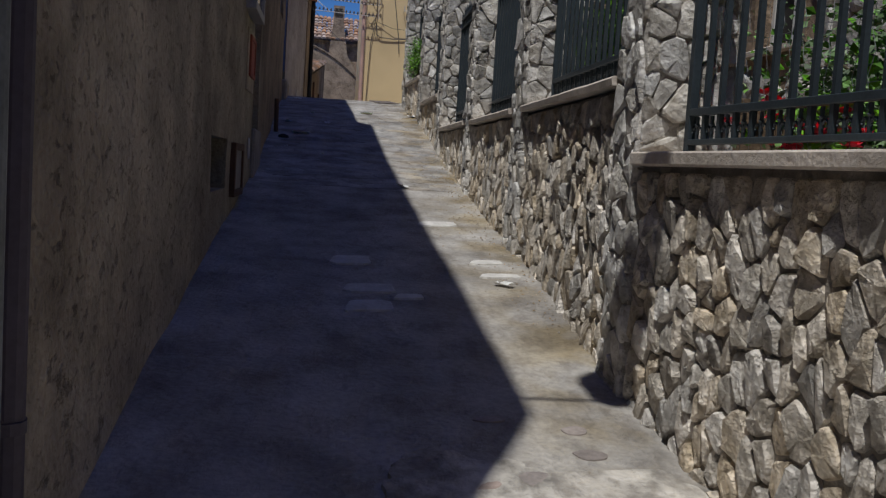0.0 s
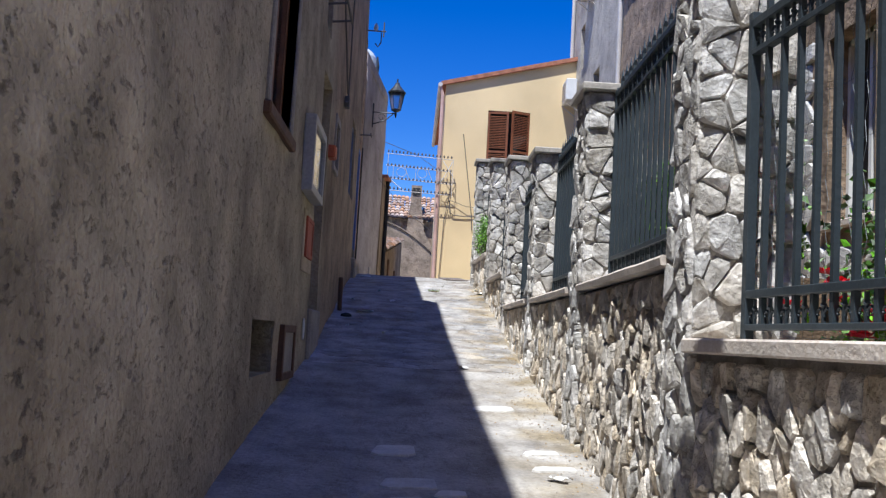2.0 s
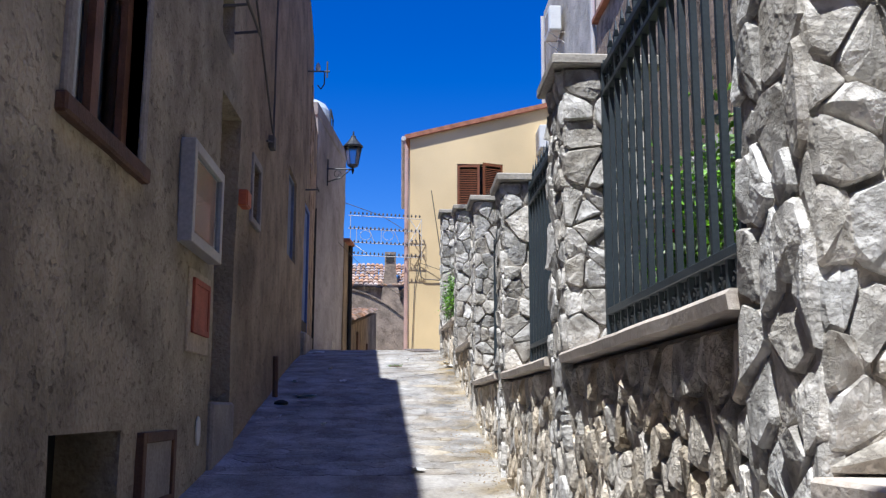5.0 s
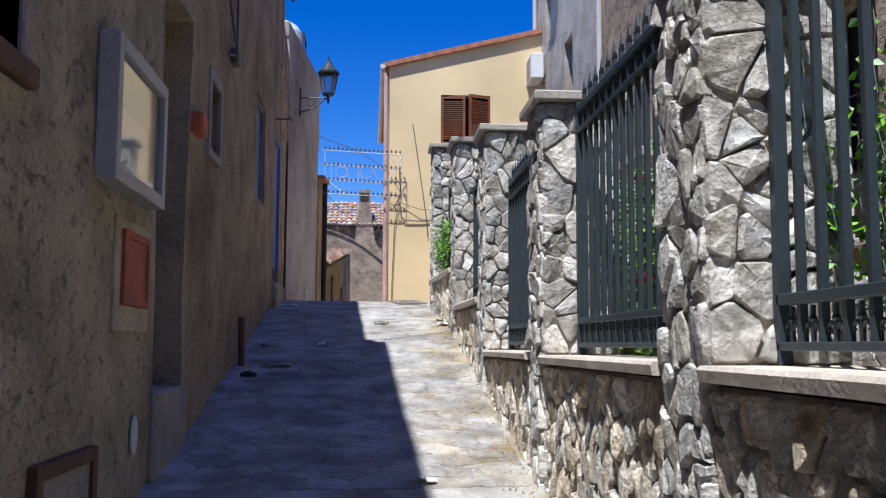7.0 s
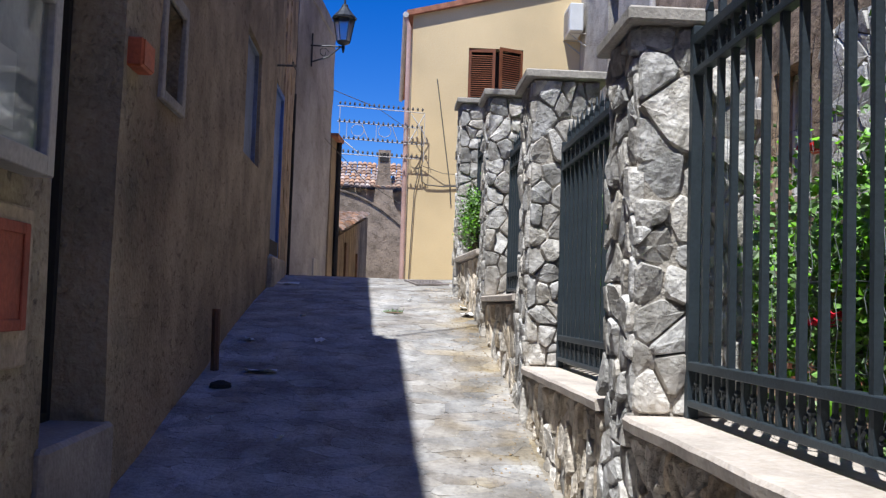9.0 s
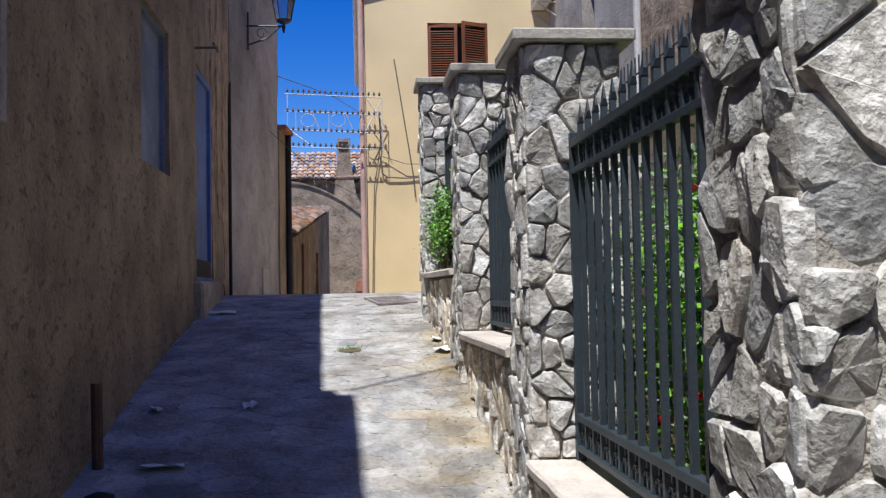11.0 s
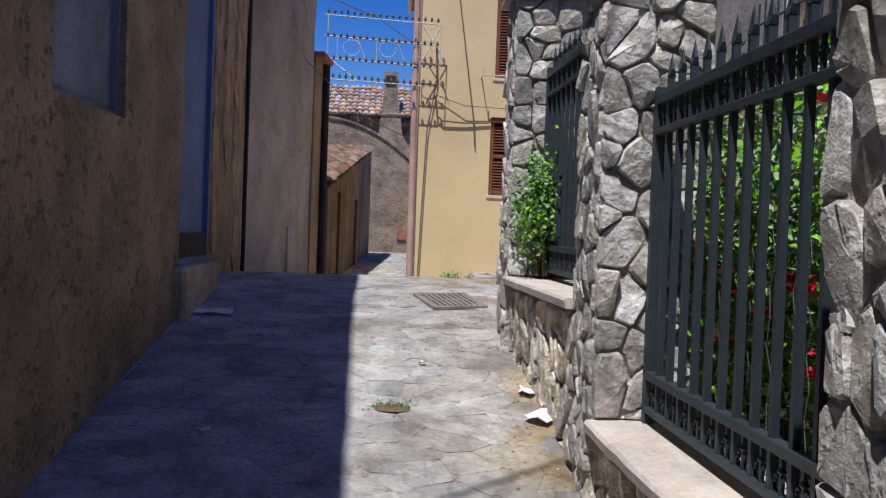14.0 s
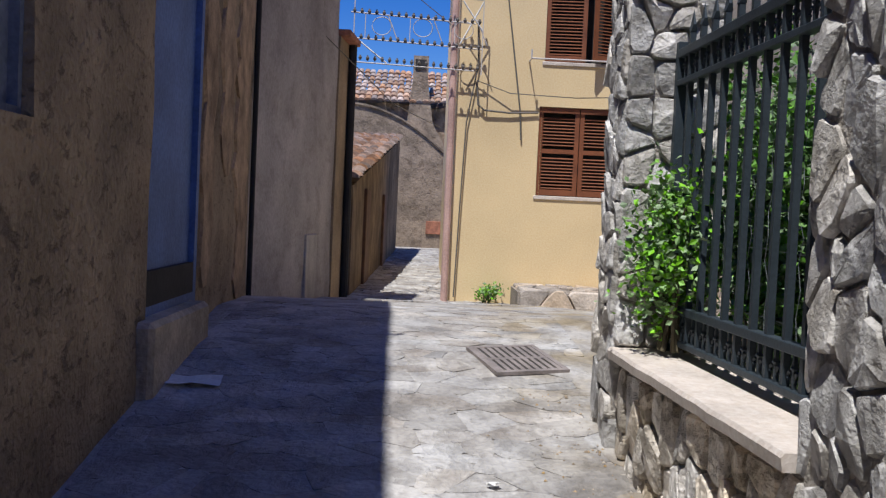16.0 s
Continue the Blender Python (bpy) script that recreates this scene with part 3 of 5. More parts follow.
def shutter(w, h):
    """A louvred wooden leaf: frame with tilted slats, hinge edge at x = 0, facing -y."""
    leaf = new("shutter")
    t = 0.035
    bm = bmesh.new()
    for a in ((0, -t, 0, 0.06, 0, h), (w - 0.06, -t, 0, w, 0, h), (0.06, -t, 0, w - 0.06, 0, 0.08), (0.06, -t, h - 0.07, w - 0.06, 0, h), (0.06, -t, h * 0.48, w - 0.06, 0, h * 0.48 + 0.06)):
        add_box(bm, *a)
    part("shutter_frame", bm, M_SHUT, leaf)
    n = round((h - 0.2) / 0.045)
    slat = mesh_of(box(0.055, -0.028, -0.004, w - 0.055, 0.004, 0.004, m=Matrix.Rotation(radians(38), 4, "X")), "slat", M_SHUT)
    for k in range(n):
        z = 0.11 + k * (h - 0.2) / n
        if abs(z - h * 0.51) < 0.05:
            continue
        ob = new("slat", slat)
        ob.matrix_basis = Matrix.Translation((0, -0.004, z))
        under(ob, leaf)
        ob.matrix_parent_inverse = Matrix()
    return leaf


def shuttered(o, angles, name="window"):
    win = part(name, box(o[0] - 0.03, YF - 0.02, o[2] - 0.05, o[1] + 0.03, YF + 0.2, o[2], bevel=0.006), M_SILL, yellow, "shuttered window with a pale stone sill")
    for side, ang in zip((0, 1), angles):
        leaf = shutter((o[1] - o[0]) / 2 - 0.01, o[3] - o[2] - 0.02)
        m = Matrix.Translation((o[side] + (0.004, -0.004)[side], YF + 0.06, o[2] + 0.01)) @ Matrix.Rotation(radians(ang), 4, "Z")
        if side:
            m = m @ Matrix.Translation((-((o[1] - o[0]) / 2 - 0.01), 0, 0))
        leaf.matrix_basis = m
        under(leaf, win)
        for c in leaf.children:
            under(c, win)
            c.matrix_basis = m @ c.matrix_basis
            c.matrix_parent_inverse = where(win).inverted()
        bpy.data.objects.remove(leaf)
    return win


shuttered(W1, (-4, 24))
shuttered(W2, (0, 0))
rail = part("rail", tubes([(1.95, YF, 6.08), (1.95, YF - 0.28, 6.08), (3.5, YF - 0.28, 6.08), (3.5, YF, 6.08)], [(1.95, YF - 0.28, 6.08), (1.95, YF - 0.28, 6.2)], r=0.012), M_PIPE, yellow, "clothes line bracket")
part("cable", tubes([(1.52, YF - 0.02, 7.6), (1.58, YF - 0.03, 7.2), (1.85, YF - 0.03, 5.4), (1.88, YF - 0.03, 5.0)], r=0.012), M_CABLE, yellow, "black cable")
part("cable", tubes([(1.22, YF - 0.05, 6.6), (1.25, YF - 0.05, 6.0), (1.12, YF - 0.05, 5.2), (1.08, YF - 0.05, 4.0), (1.05, YF - 0.05, 2.8)], r=0.01), M_CABLE, yellow, "grey cable")
part("cable", tubes([(1.24, YF - 0.04, 5.75), (1.27, YF - 0.05, 5.45), (1.36, YF - 0.05, 5.38), (1.7, YF - 0.04, 5.36), (2.1, YF - 0.03, 5.38)], r=0.014), M_CABLE, yellow, "grey cable")
part("cable", tubes([(1.24, YF - 0.04, 5.78), (1.7, YF - 0.1, 5.62), (2.6, YF - 0.08, 5.6), (4.2, YF - 0.04, 5.7)], r=0.007), M_CABLE, yellow, "thin overhead cable")

yellow.location.z -= 0.135

# stone landing at the foot of the yellow house
landing = tagged(empty("stone_landing", (3.4, 25.3, 2.7)), "low rough stone landing against a yellow house", "landing")
part("core", box(1.84, 24.8, 2.5, 5.5, 25.79, 2.98), M_MORTAR, landing)
rs = random.Random(71)
stone_pieces("stone", cells(3.6, 1.0, 0.34, 0.26, rs), lambda u, v, d: (1.86 + u, 24.79 + v, 2.98 + d), M_LANDING, landing, rs, height=0.05)
stone_pieces("stone", cells(3.6, 0.4, 0.35, 0.28, rs), lambda u, v, d: (1.86 + u, 24.8 - d, 2.62 + v), M_LANDING, landing, rs, height=0.05)

landing.location.z -= 0.13

# ---- lane beyond: lean-to, end house ----
shed = tagged(empty("lean_to_house", (-0.35, 31, 2.7)), "low ochre plastered house with an old tiled roof", "house")
bm = bmesh.new()
pr = [(26.2, 2.2), (40, 2.2), (40, 6.0), (26.2, 4.35)]


def lean_x(y):
    """The lane face of the low house, which turns a little into the lane."""
    return -0.42 + 0.0185 * (y - 26.2)


a_ = [bm.verts.new((lean_x(y), y, z)) for y, z in pr]
b_ = [bm.verts.new((-6, y, z)) for y, z in pr]
bm.faces.new(a_), bm.faces.new(b_[::-1])
for i in range(4):
    bm.faces.new((a_[i], b_[i], b_[(i + 1) % 4], a_[(i + 1) % 4]))
part("wall", bm, M_SHED, shed)
for a, b in ((28.2, 29.4), (33.0, 34.4)):
    part("door", box(lean_x(a) - 0.05, a, 2.7, lean_x(b) + 0.03, b, 4.35, bevel=0.01), M_WOOD, shed, "dark brown plank door")
tiles = tile_rows("roof_tiles", -5.9, -0.32, 26.0, 4.42, 40.0, 6.1, M_TILE, shed)
for v in tiles.data.vertices:
    v.co.x += 0.0185 * (v.co.y - 26.2)

end = tagged(empty("end_house", (0.5, 43, 3)), "old rubble stone house with a sagging tiled roof", "house")
bm = bmesh.new()
n = 24
prev = None
for i in range(n + 1):
    x = -5 + 10 * i / n
    zt = 7.45 - 0.12 * noise.noise((x * 0.7, 0, 0))
    cur = [bm.verts.new((x, 43, 2.4)), bm.verts.new((x, 43, zt)), bm.verts.new((x, 49, zt + 1.2))]
    if prev:
        bm.faces.new((prev[0], cur[0], cur[1], prev[1])), bm.faces.new((prev[1], cur[1], cur[2], prev[2]))
    prev = cur
part("wall", bm, M_RUBBLE, end)
tile_rows("roof_tiles", -5, 5, 42.7, 7.5, 45.4, 8.8, M_TILE, end)
bm = bmesh.new()
ch = [[bm.verts.new(c) for c in ((x0, 42.66, z), (x1, 42.66, z), (x1, 43.6, z), (x0, 43.6, z))] for x0, x1, z in ((-0.3, 1.9, 5.3), (-0.2, 1.2, 6.1), (-0.05, 0.75, 6.9), (0.08, 0.55, 8.2), (0.08, 0.55, 8.97))]
bm.faces.new(ch[0][::-1]), bm.faces.new(ch[-1])
for lo, hi in zip(ch, ch[1:]):
    for k in range(4):
        bm.faces.new((lo[k], lo[(k + 1) % 4], hi[(k + 1) % 4], hi[k]))
part("chimney", bm, M_RUBBLE2, end, "plastered chimney stack with a wide foot")
part("chimney_hood", box(0.14, 42.62, 8.55, 0.48, 42.69, 8.85), M_DARK, end, "black flue opening")
# added curved face: its lip draws the slanting shadow of the roof on the wall
bm = bmesh.new()
prev = None
for i in range(17):
    f = i / 16
    x, z = -1.9 + 3.9 * f, 7.8 - 2.3 * f * f
    cur = [bm.verts.new(c) for c in ((x, 42.62, 2.4), (x, 42.62, z - 0.46), (x, 42.55, z - 0.42), (x, 42.55, z - 0.36), (x, 42.98, z - 0.33))]
    if prev:
        for k in range(4):
            bm.faces.new((prev[k], cur[k], cur[k + 1], prev[k + 1]))
    prev = cur
part("buttress", bm, M_RUBBLE2, end, "curved stucco face shaped after the roof's slanting shadow")
part("meter_box", box(0.68, 42.56, 3.45, 1.25, 42.63, 3.85, bevel=0.01), M_TILE_EDGE, end, "dull orange meter box")

shed.location.z -= 0.2
end.location.z -= 0.31

# ---- house behind the garden ----
EX = 4.5
east = tagged(empty("garden_house", (EX, 15, 2.3)), "tall house of grey stucco and rubble stone behind a garden", "house")
EAST_OPEN = [(8.7, 9.7, 3.3, 5.2), (11.2, 12.2, 3.3, 5.4), (14.6, 15.5, 3.9, 5.2), (24.7, 25.3, 9.2, 10.4), (22.4, 23.2, 7.2, 8.6)]


def mirrored(ob, x):
    """Turns a wall built facing +x so that it faces -x at x, at the same y."""
    for v in ob.data.vertices:
        v.co.x = x - v.co.x
    ob.data.flip_normals()
    return ob


w_ = mirrored(pierced("wall", -1.0, 19.9, -1.0, lambda y: 9.4, [o for o in EAST_OPEN if o[1] < 19.9], 0, 0.3, M_RUBBLE, step=0.3), EX)
under(w_, east)
w_ = mirrored(pierced("wall", 19.9, 26.5, -1.0, lambda y: 12.5, [o for o in EAST_OPEN if o[1] > 19.9], 0, 0.3, M_EASTGREY, step=0.3), EX)
under(w_, east)
part("core", box(EX + 0.29, -1, -1, 12, 26.5, 9.3), M_DARK, east)
part("core", box(EX + 0.29, 19.9, 9.3, 12, 26.5, 12.4), M_GREY, east)
part("wall_end", box(EX + 0.01, 26.48, 2, 12, 26.55, 12.45), M_GREY, east)
for o in EAST_OPEN[:3]:
    wn_ = part("window", box(EX - 0.06, o[0] - 0.08, o[2] - 0.07, EX + 0.2, o[1] + 0.08, o[2], bevel=0.01), M_SILL, east, "dark window with a pale sill")
    bm = bmesh.new()
    for a in ((EX + 0.2, o[0], o[2], EX + 0.25, o[0] + 0.06, o[3]), (EX + 0.2, o[1] - 0.06, o[2], EX + 0.25, o[1], o[3]), (EX + 0.2, (o[0] + o[1]) / 2 - 0.03, o[2], EX + 0.25, (o[0] + o[1]) / 2 + 0.03, o[3]), (EX + 0.2, o[0], o[3] - 0.06, EX + 0.25, o[1], o[3])):
        add_box(bm, *a)
    part("window_frame", bm, M_WHITE, wn_)
for y, r in ((19.9, 0.05), (26.3, 0.05)):
    part("drainpipe", tubes([(EX - 0.07, y, 2.4), (EX - 0.07, y, 12.3)], r=r, sides=10), M_PIPE, east, "pale grey drainpipe")


def air_conditioner(y, z):
    ac = tagged(empty("air_conditioner", (EX, y, z)), "white outdoor air conditioner on a stucco wall", "air conditioner", "air conditioners on the stucco house")
    part("casing", box(EX - 0.36, y - 0.42, z, EX - 0.08, y + 0.42, z + 0.58, bevel=0.02), M_WHITE, ac)
    bm = bmesh.new()
    for k in range(9):
        add_box(bm, EX - 0.375, y - 0.26, z + 0.08 + k * 0.05, EX - 0.36, y + 0.26, z + 0.09 + k * 0.05)
    part("grille", bm, M_PIPE, ac)
    for e in (-0.3, 0.3):
        part("bracket", tubes([(EX, y + e, z - 0.02), (EX - 0.36, y + e, z - 0.02), (EX, y + e, z - 0.28)], r=0.015), M_PIPE, ac, "galvanised wall bracket")


air_conditioner(23.75, 10.74)
air_conditioner(25.5, 8.42)
part("balcony_rail", tubes([(EX - 0.5, 15.9, 5.55), (EX - 0.5, 19.5, 5.55)], r=0.014, sides=4), M_IRON, east, "iron balcony rail")
for k in range(25):
    part("baluster", tubes([(EX - 0.5, 15.9 + 0.15 * k, 4.9), (EX - 0.5, 15.9 + 0.15 * k, 5.75)], r=0.011, sides=4), M_IRON, east)
part("terrace_slab", box(EX - 0.6, 15.7, 4.78, EX, 19.7, 4.9, bevel=0.01), M_CAP, east, "concrete balcony slab")
rv = random.Random(77)
face = [p for p in cells(17.0, 3.1, 0.3, 0.22, rv, 0.45) if not any(o[0] - 0.12 < 3.5 + q[0] < o[1] + 0.12 and o[2] - 0.15 < 2.2 + q[1] < o[3] + 0.08 for o in EAST_OPEN for q in p)]
stone_pieces("fieldstone_facing", face, lambda u, v, d: (EX - 0.012 - d, 3.5 + u, 2.2 + v), M_VENEER, east, rv, joined=True, flip=True, height=0.035, gap=0.007, rough=0.5)["label"] = "pale fieldstone facing"
pitched("roof", EX - 0.1, 12.1, -1.1, 19.88, 9.5, 1.2, east, "terracotta tiled roof")
pitched("roof", EX + 0.02, 12.1, 19.92, 26.5, 12.56, 1.2, east, "terracotta tiled roof")
# unseen wall added to close the street; its height cuts sky light on the near ground
tagged(part("wall_south", box(-9, -6.6, -3, 9, -6.2, 10.5), M_STUCCO), "unseen plain wall added behind the start to cut sky light", "wall", kind="structure")


# ---- garden wall: pillars, low walls, sills, fences ----
PILLAR_Y = [4.12, 6.9, 9.46, 12.0, 14.33, 16.52]
PILLAR_D = [0.37, 0.43, 0.44, 0.44, 0.42, 0.38]
PILLAR_TOP = [3.80, 3.83, 3.875, 4.275, 4.675, 5.07]
SILL_Z = [2.38, 2.385, 2.40, 2.855, 3.29]
FENCE_TOP = [3.75, 3.76, 3.77, 4.10, 4.53]
PW = 0.43


def stone_pillar(y, PD, top, z_front, seed):
    rng = random.Random(seed)
    x = wall_x(y + 0.2) - 0.02
    z0 = ground_z(y) - 0.15
    th = tagged(empty("stone_pillar", (x + PW / 2, y + PD / 2, z0)), "grey fieldstone pillar with a concrete cap", "pillar", "pillars of the garden wall")
    part("core", box(x + 0.008, y + 0.008, z0, x + PW, y + PD - 0.02, top - 0.075), M_POINTING, th)
    bm = box(x - 0.05, y - 0.06, top - 0.075, x + PW + 0.06, y + PD + 0.06, top - 0.02, bevel=0.008)
    vs = [bm.verts.new(c) for c in ((x - 0.042, y - 0.052, top - 0.022), (x + PW + 0.05, y - 0.052, top - 0.022), (x + PW + 0.05, y + PD + 0.05, top - 0.022), (x - 0.042, y + PD + 0.05, top - 0.022))]
    tip = bm.verts.new((x + PW / 2, y + PD / 2, top + 0.03))
    for i in range(4):
        bm.faces.new((vs[i], vs[(i + 1) % 4], tip))
    part("cap", bm, M_CAP, th, "weathered concrete cap")
    hf = top - 0.08 - z_front
    stone_pieces("stone", cells(PW, hf, 0.138, 0.132, rng, 0.45, 0.15), lambda u, v, d: (x + u, y + 0.02 - d, z_front + v), M_STONE, th, rng, height=0.042, gap=0.0045, rough=0.42)
    hs = top - 0.08 - z0
    stone_pieces("stone", cells(PD, hs, 0.115, 0.135, rng, 0.45, 0.13), lambda u, v, d: (x + 0.02 - d, y + u, z0 + v), M_STONE, th, rng, height=0.032, gap=0.0045, rough=0.42, flip=True)
    return th


def along_wall(y0, y1, inset=0.0):
    """A frame at y0 on the street face of the garden wall, whose y runs along the wall towards y1."""
    a = math.atan2(wall_x(y0) - wall_x(y1), y1 - y0)
    return Matrix.Translation((wall_x(y0) + inset, y0, 0)) @ Matrix.Rotation(a, 4, "Z")


def low_wall(y0, y1, top, seed, du=0.105, dv=0.18):
    rng = random.Random(seed)
    m = along_wall(y0, y1)
    L = y1 - y0
    z0 = ground_z(y0) - 0.12
    th = tagged(empty("low_wall", (wall_x(y0) + 0.2, (y0 + y1) / 2, z0)), "low garden wall of upright beige and grey fieldstones", "wall", "bays of the garden wall")
    part("core", box(0.02, -0.02, z0, 0.42, L + 0.02, top - 0.06, m=m), M_MORTAR, th)
    part("sill", sill_mesh(L, top, m, rng), M_SILL, th, "pale stone sill slab")
    H = top - 0.065 - z0
    polys = [p for p in cells(L, H, du, dv, rng, 0.42, 0.1) if max(z0 + v for u, v in p) > ground_z(y0 + sum(u for u, v in p) / len(p)) - 0.03]
    stone_pieces("stone", polys, lambda u, v, d: tuple(m @ Vector((0.025 - d, u, z0 + v))), M_BEIGE, th, rng, height=0.033, gap=0.0055, rough=0.6, flip=True)
    return th


def sill_mesh(L, top, m, rng):
    """A slab with slightly chipped front edges."""
    bm = bmesh.new()
    n = 14
    prev = None
    for i in range(n + 1):
        y = L * i / n
        c = rng.uniform(-0.005, 0.007)
        ring = [bm.verts.new(m @ Vector(p)) for p in ((0.44, y, top - 0.06), (-0.05 + c, y, top - 0.046), (-0.055 + c, y, top - 0.012), (-0.045 + c, y, top), (0.44, y, top + 0.002))]
        if prev:
            for k in range(5):
                bm.faces.new((prev[k], ring[k], ring[(k + 1) % 5], prev[(k + 1) % 5]))
        else:
            bm.faces.new(ring)
        prev = ring
    bm.faces.new(prev[::-1])
    return bm


def s_scroll():
    """A small cast S scroll with a bud on top, in the y-z plane."""
    bm = bmesh.new()
    for s in (-1, 1):
        pts = []
        for k in range(8):
            a = -0.5 + k * 0.62
            r = 0.024 - 0.0022 * k
            pts.append((0, s * (0.028 - r * math.cos(a)), 0.035 + r * math.sin(a)))
        tube(bm, pts, 0.006, 4)
    tube(bm, [(0, 0, 0.0), (0, 0, 0.05), (0, 0, 0.1)], 0.008, 4)
    lathe(bm, [(0.004, 0.05), (0.014, 0.062), (0.004, 0.078)], sides=6)
    return mesh_of(bm, "scroll", M_IRON)


SCROLL = s_scroll()


def iron_fence(m, L, z0, top, label="slate grey iron fence with spear points and cast scrolls", mesh=True):
    th = tagged(empty("iron_fence"), label, "fence", "fence panels of the garden wall")
    th.matrix_basis = m @ Matrix.Translation((0, 0, z0))
    H = top - z0

    def piece(name, data, at):
        ob = new(name, data)
        ob.matrix_basis = Matrix.Translation(at)
        ob.parent = th
        return ob
    post = mesh_of(box(-0.02, -0.02, 0, 0.02, 0.02, H + 0.03, bevel=0.003), "post", M_IRON)
    piece("post", post, (0, 0.03, 0)), piece("post", post, (0, L - 0.03, 0))
    for z, r in ((0.055, 0.012), (0.185, 0.016), (H - 0.14, 0.012), (H - 0.02, 0.018)):
        piece("rail", mesh_of(box(-0.02, 0.03, z - r, 0.02, L - 0.03, z + r, bevel=0.003), "rail", M_IRON), (0, 0, 0))
    n = max(3, round(L / 0.13))
    bm = bmesh.new()
    add_box(bm, -0.011, -0.011, 0.055, 0.011, 0.011, H + 0.05)
    base = [bm.verts.new(c) for c in ((-0.013, -0.013, H + 0.05), (0.013, -0.013, H + 0.05), (0.013, 0.013, H + 0.05), (-0.013, 0.013, H + 0.05))]
    wide = [bm.verts.new(c) for c in ((-0.006, -0.02, H + 0.075), (0.006, -0.02, H + 0.075), (0.006, 0.02, H + 0.075), (-0.006, 0.02, H + 0.075))]
    tip = bm.verts.new((0, 0, H + 0.14))
    for i in range(4):
        bm.faces.new((base[i], base[(i + 1) % 4], wide[(i + 1) % 4], wide[i])), bm.faces.new((wide[i], wide[(i + 1) % 4], tip))
    bar = mesh_of(bm, "bar", M_IRON)
    for k in range(1, n):
        y = 0.03 + (L - 0.06) * k / n
        piece("bar", bar, (0, y, 0))
    for k in range(n):
        y = 0.03 + (L - 0.06) * (k + 0.5) / n
        piece("scroll", SCROLL, (0, y, 0.065)), piece("scroll", SCROLL, (0, y, H - 0.132))
    if mesh:
        bm = bmesh.new()
        rng = random.Random(3)
        for k in range(int(L / 0.08)):
            y = 0.05 + k * 0.08
            tube(bm, [(0.05 + rng.uniform(-0.006, 0.006), y + (0.012 if j % 2 else -0.012) + rng.uniform(-0.004, 0.004), 0.02 + j * 0.08) for j in range(int((H - 0.1) / 0.08))], 0.001, 3)
        for j in range(int((H - 0.1) / 0.055 / 4)):
            tube(bm, [(0.05, 0.05 + i * 0.2, 0.02 + j * 0.22 + rng.uniform(-0.01, 0.01)) for i in range(int(L / 0.2))], 0.001, 3)
        ob = new("wire_mesh", mesh_of(bm, "wire_mesh", M_GALV))
        ob.parent = th
        ob["kind"], ob["label"] = "stuff", "thin galvanised wire mesh"
    return th


for i, (y, d_, t_) in enumerate(zip(PILLAR_Y, PILLAR_D, PILLAR_TOP)):
    stone_pillar(y, d_, t_, ([2.01] + SILL_Z)[i] + 0.003, 11 + i)
for i in range(5):
    y0, y1 = PILLAR_Y[i] + PILLAR_D[i], PILLAR_Y[i + 1]
    low_wall(y0, y1, SILL_Z[i], 31 + i, *((0.1, 0.155) if i < 2 else (0.115, 0.175)))
    m = along_wall(y0 + 0.01, y1, 0.185)
    iron_fence(m, y1 - y0 - 0.02, SILL_Z[i], FENCE_TOP[i])
# last return of the wall behind the corner pillar
y = PILLAR_Y[5] + PILLAR_D[5]
tagged(part("wall_return", box(wall_x(y) + 0.05, y - 0.02, 2.6, EX, y + 0.25, 3.3), M_RUBBLE), "short rubble return wall of the garden", "wall", kind="structure")

# near bay, bending away from the alley
BEND = radians(180 + 5.5)
mb = Matrix.Translation((wall_x(4.1) + 0.0, 4.1, 0)) @ Matrix.Rotation(BEND, 4, "Z")
rb = random.Random(90)
near = tagged(empty("low_wall", (1.7, 3.0, 0.4)), "tall garden wall of upright beige and grey fieldstones", "wall", "bays of the garden wall")
part("core", box(-0.45, -0.02, -0.8, -0.02, 3.4, 1.95, m=mb), M_MORTAR, near)
bm = bmesh.new()
add_box(bm, -0.45, -0.02, 1.95, 0.055, 3.4, 2.01, bevel=0.008, m=mb)
part("sill", bm, M_SILL, near, "pale stone sill slab")
polys = cells(3.4, 2.13, 0.098, 0.155, rb, 0.42, 0.08)
polys = [p for p in polys if sum(u for u, v in p) / len(p) < 2.6]
stone_pieces("stone", polys, lambda u, v, d: tuple(mb @ Vector((-0.025 + d, u, -0.2 + v))), M_BEIGE, near, rb, height=0.034, gap=0.0055, rough=0.6)
iron_fence(mb @ Matrix.Translation((-0.18, 3.35, 0)) @ Matrix.Rotation(math.pi, 4, "Z"), 3.3, 2.01, 3.32)

# ---- garden ----
for i, (a, b, z) in enumerate(((-1, 4.3, 1.89), (4.3, 12.3, 2.30), (12.3, 14.6, 2.78), (14.6, 17.0, 3.20))):
    tagged(part("garden_bed", box(wall_x(a) + 0.42, a, 0, EX, b, z), M_SOIL), "dark soil of a raised garden bed", "soil", kind="structure")


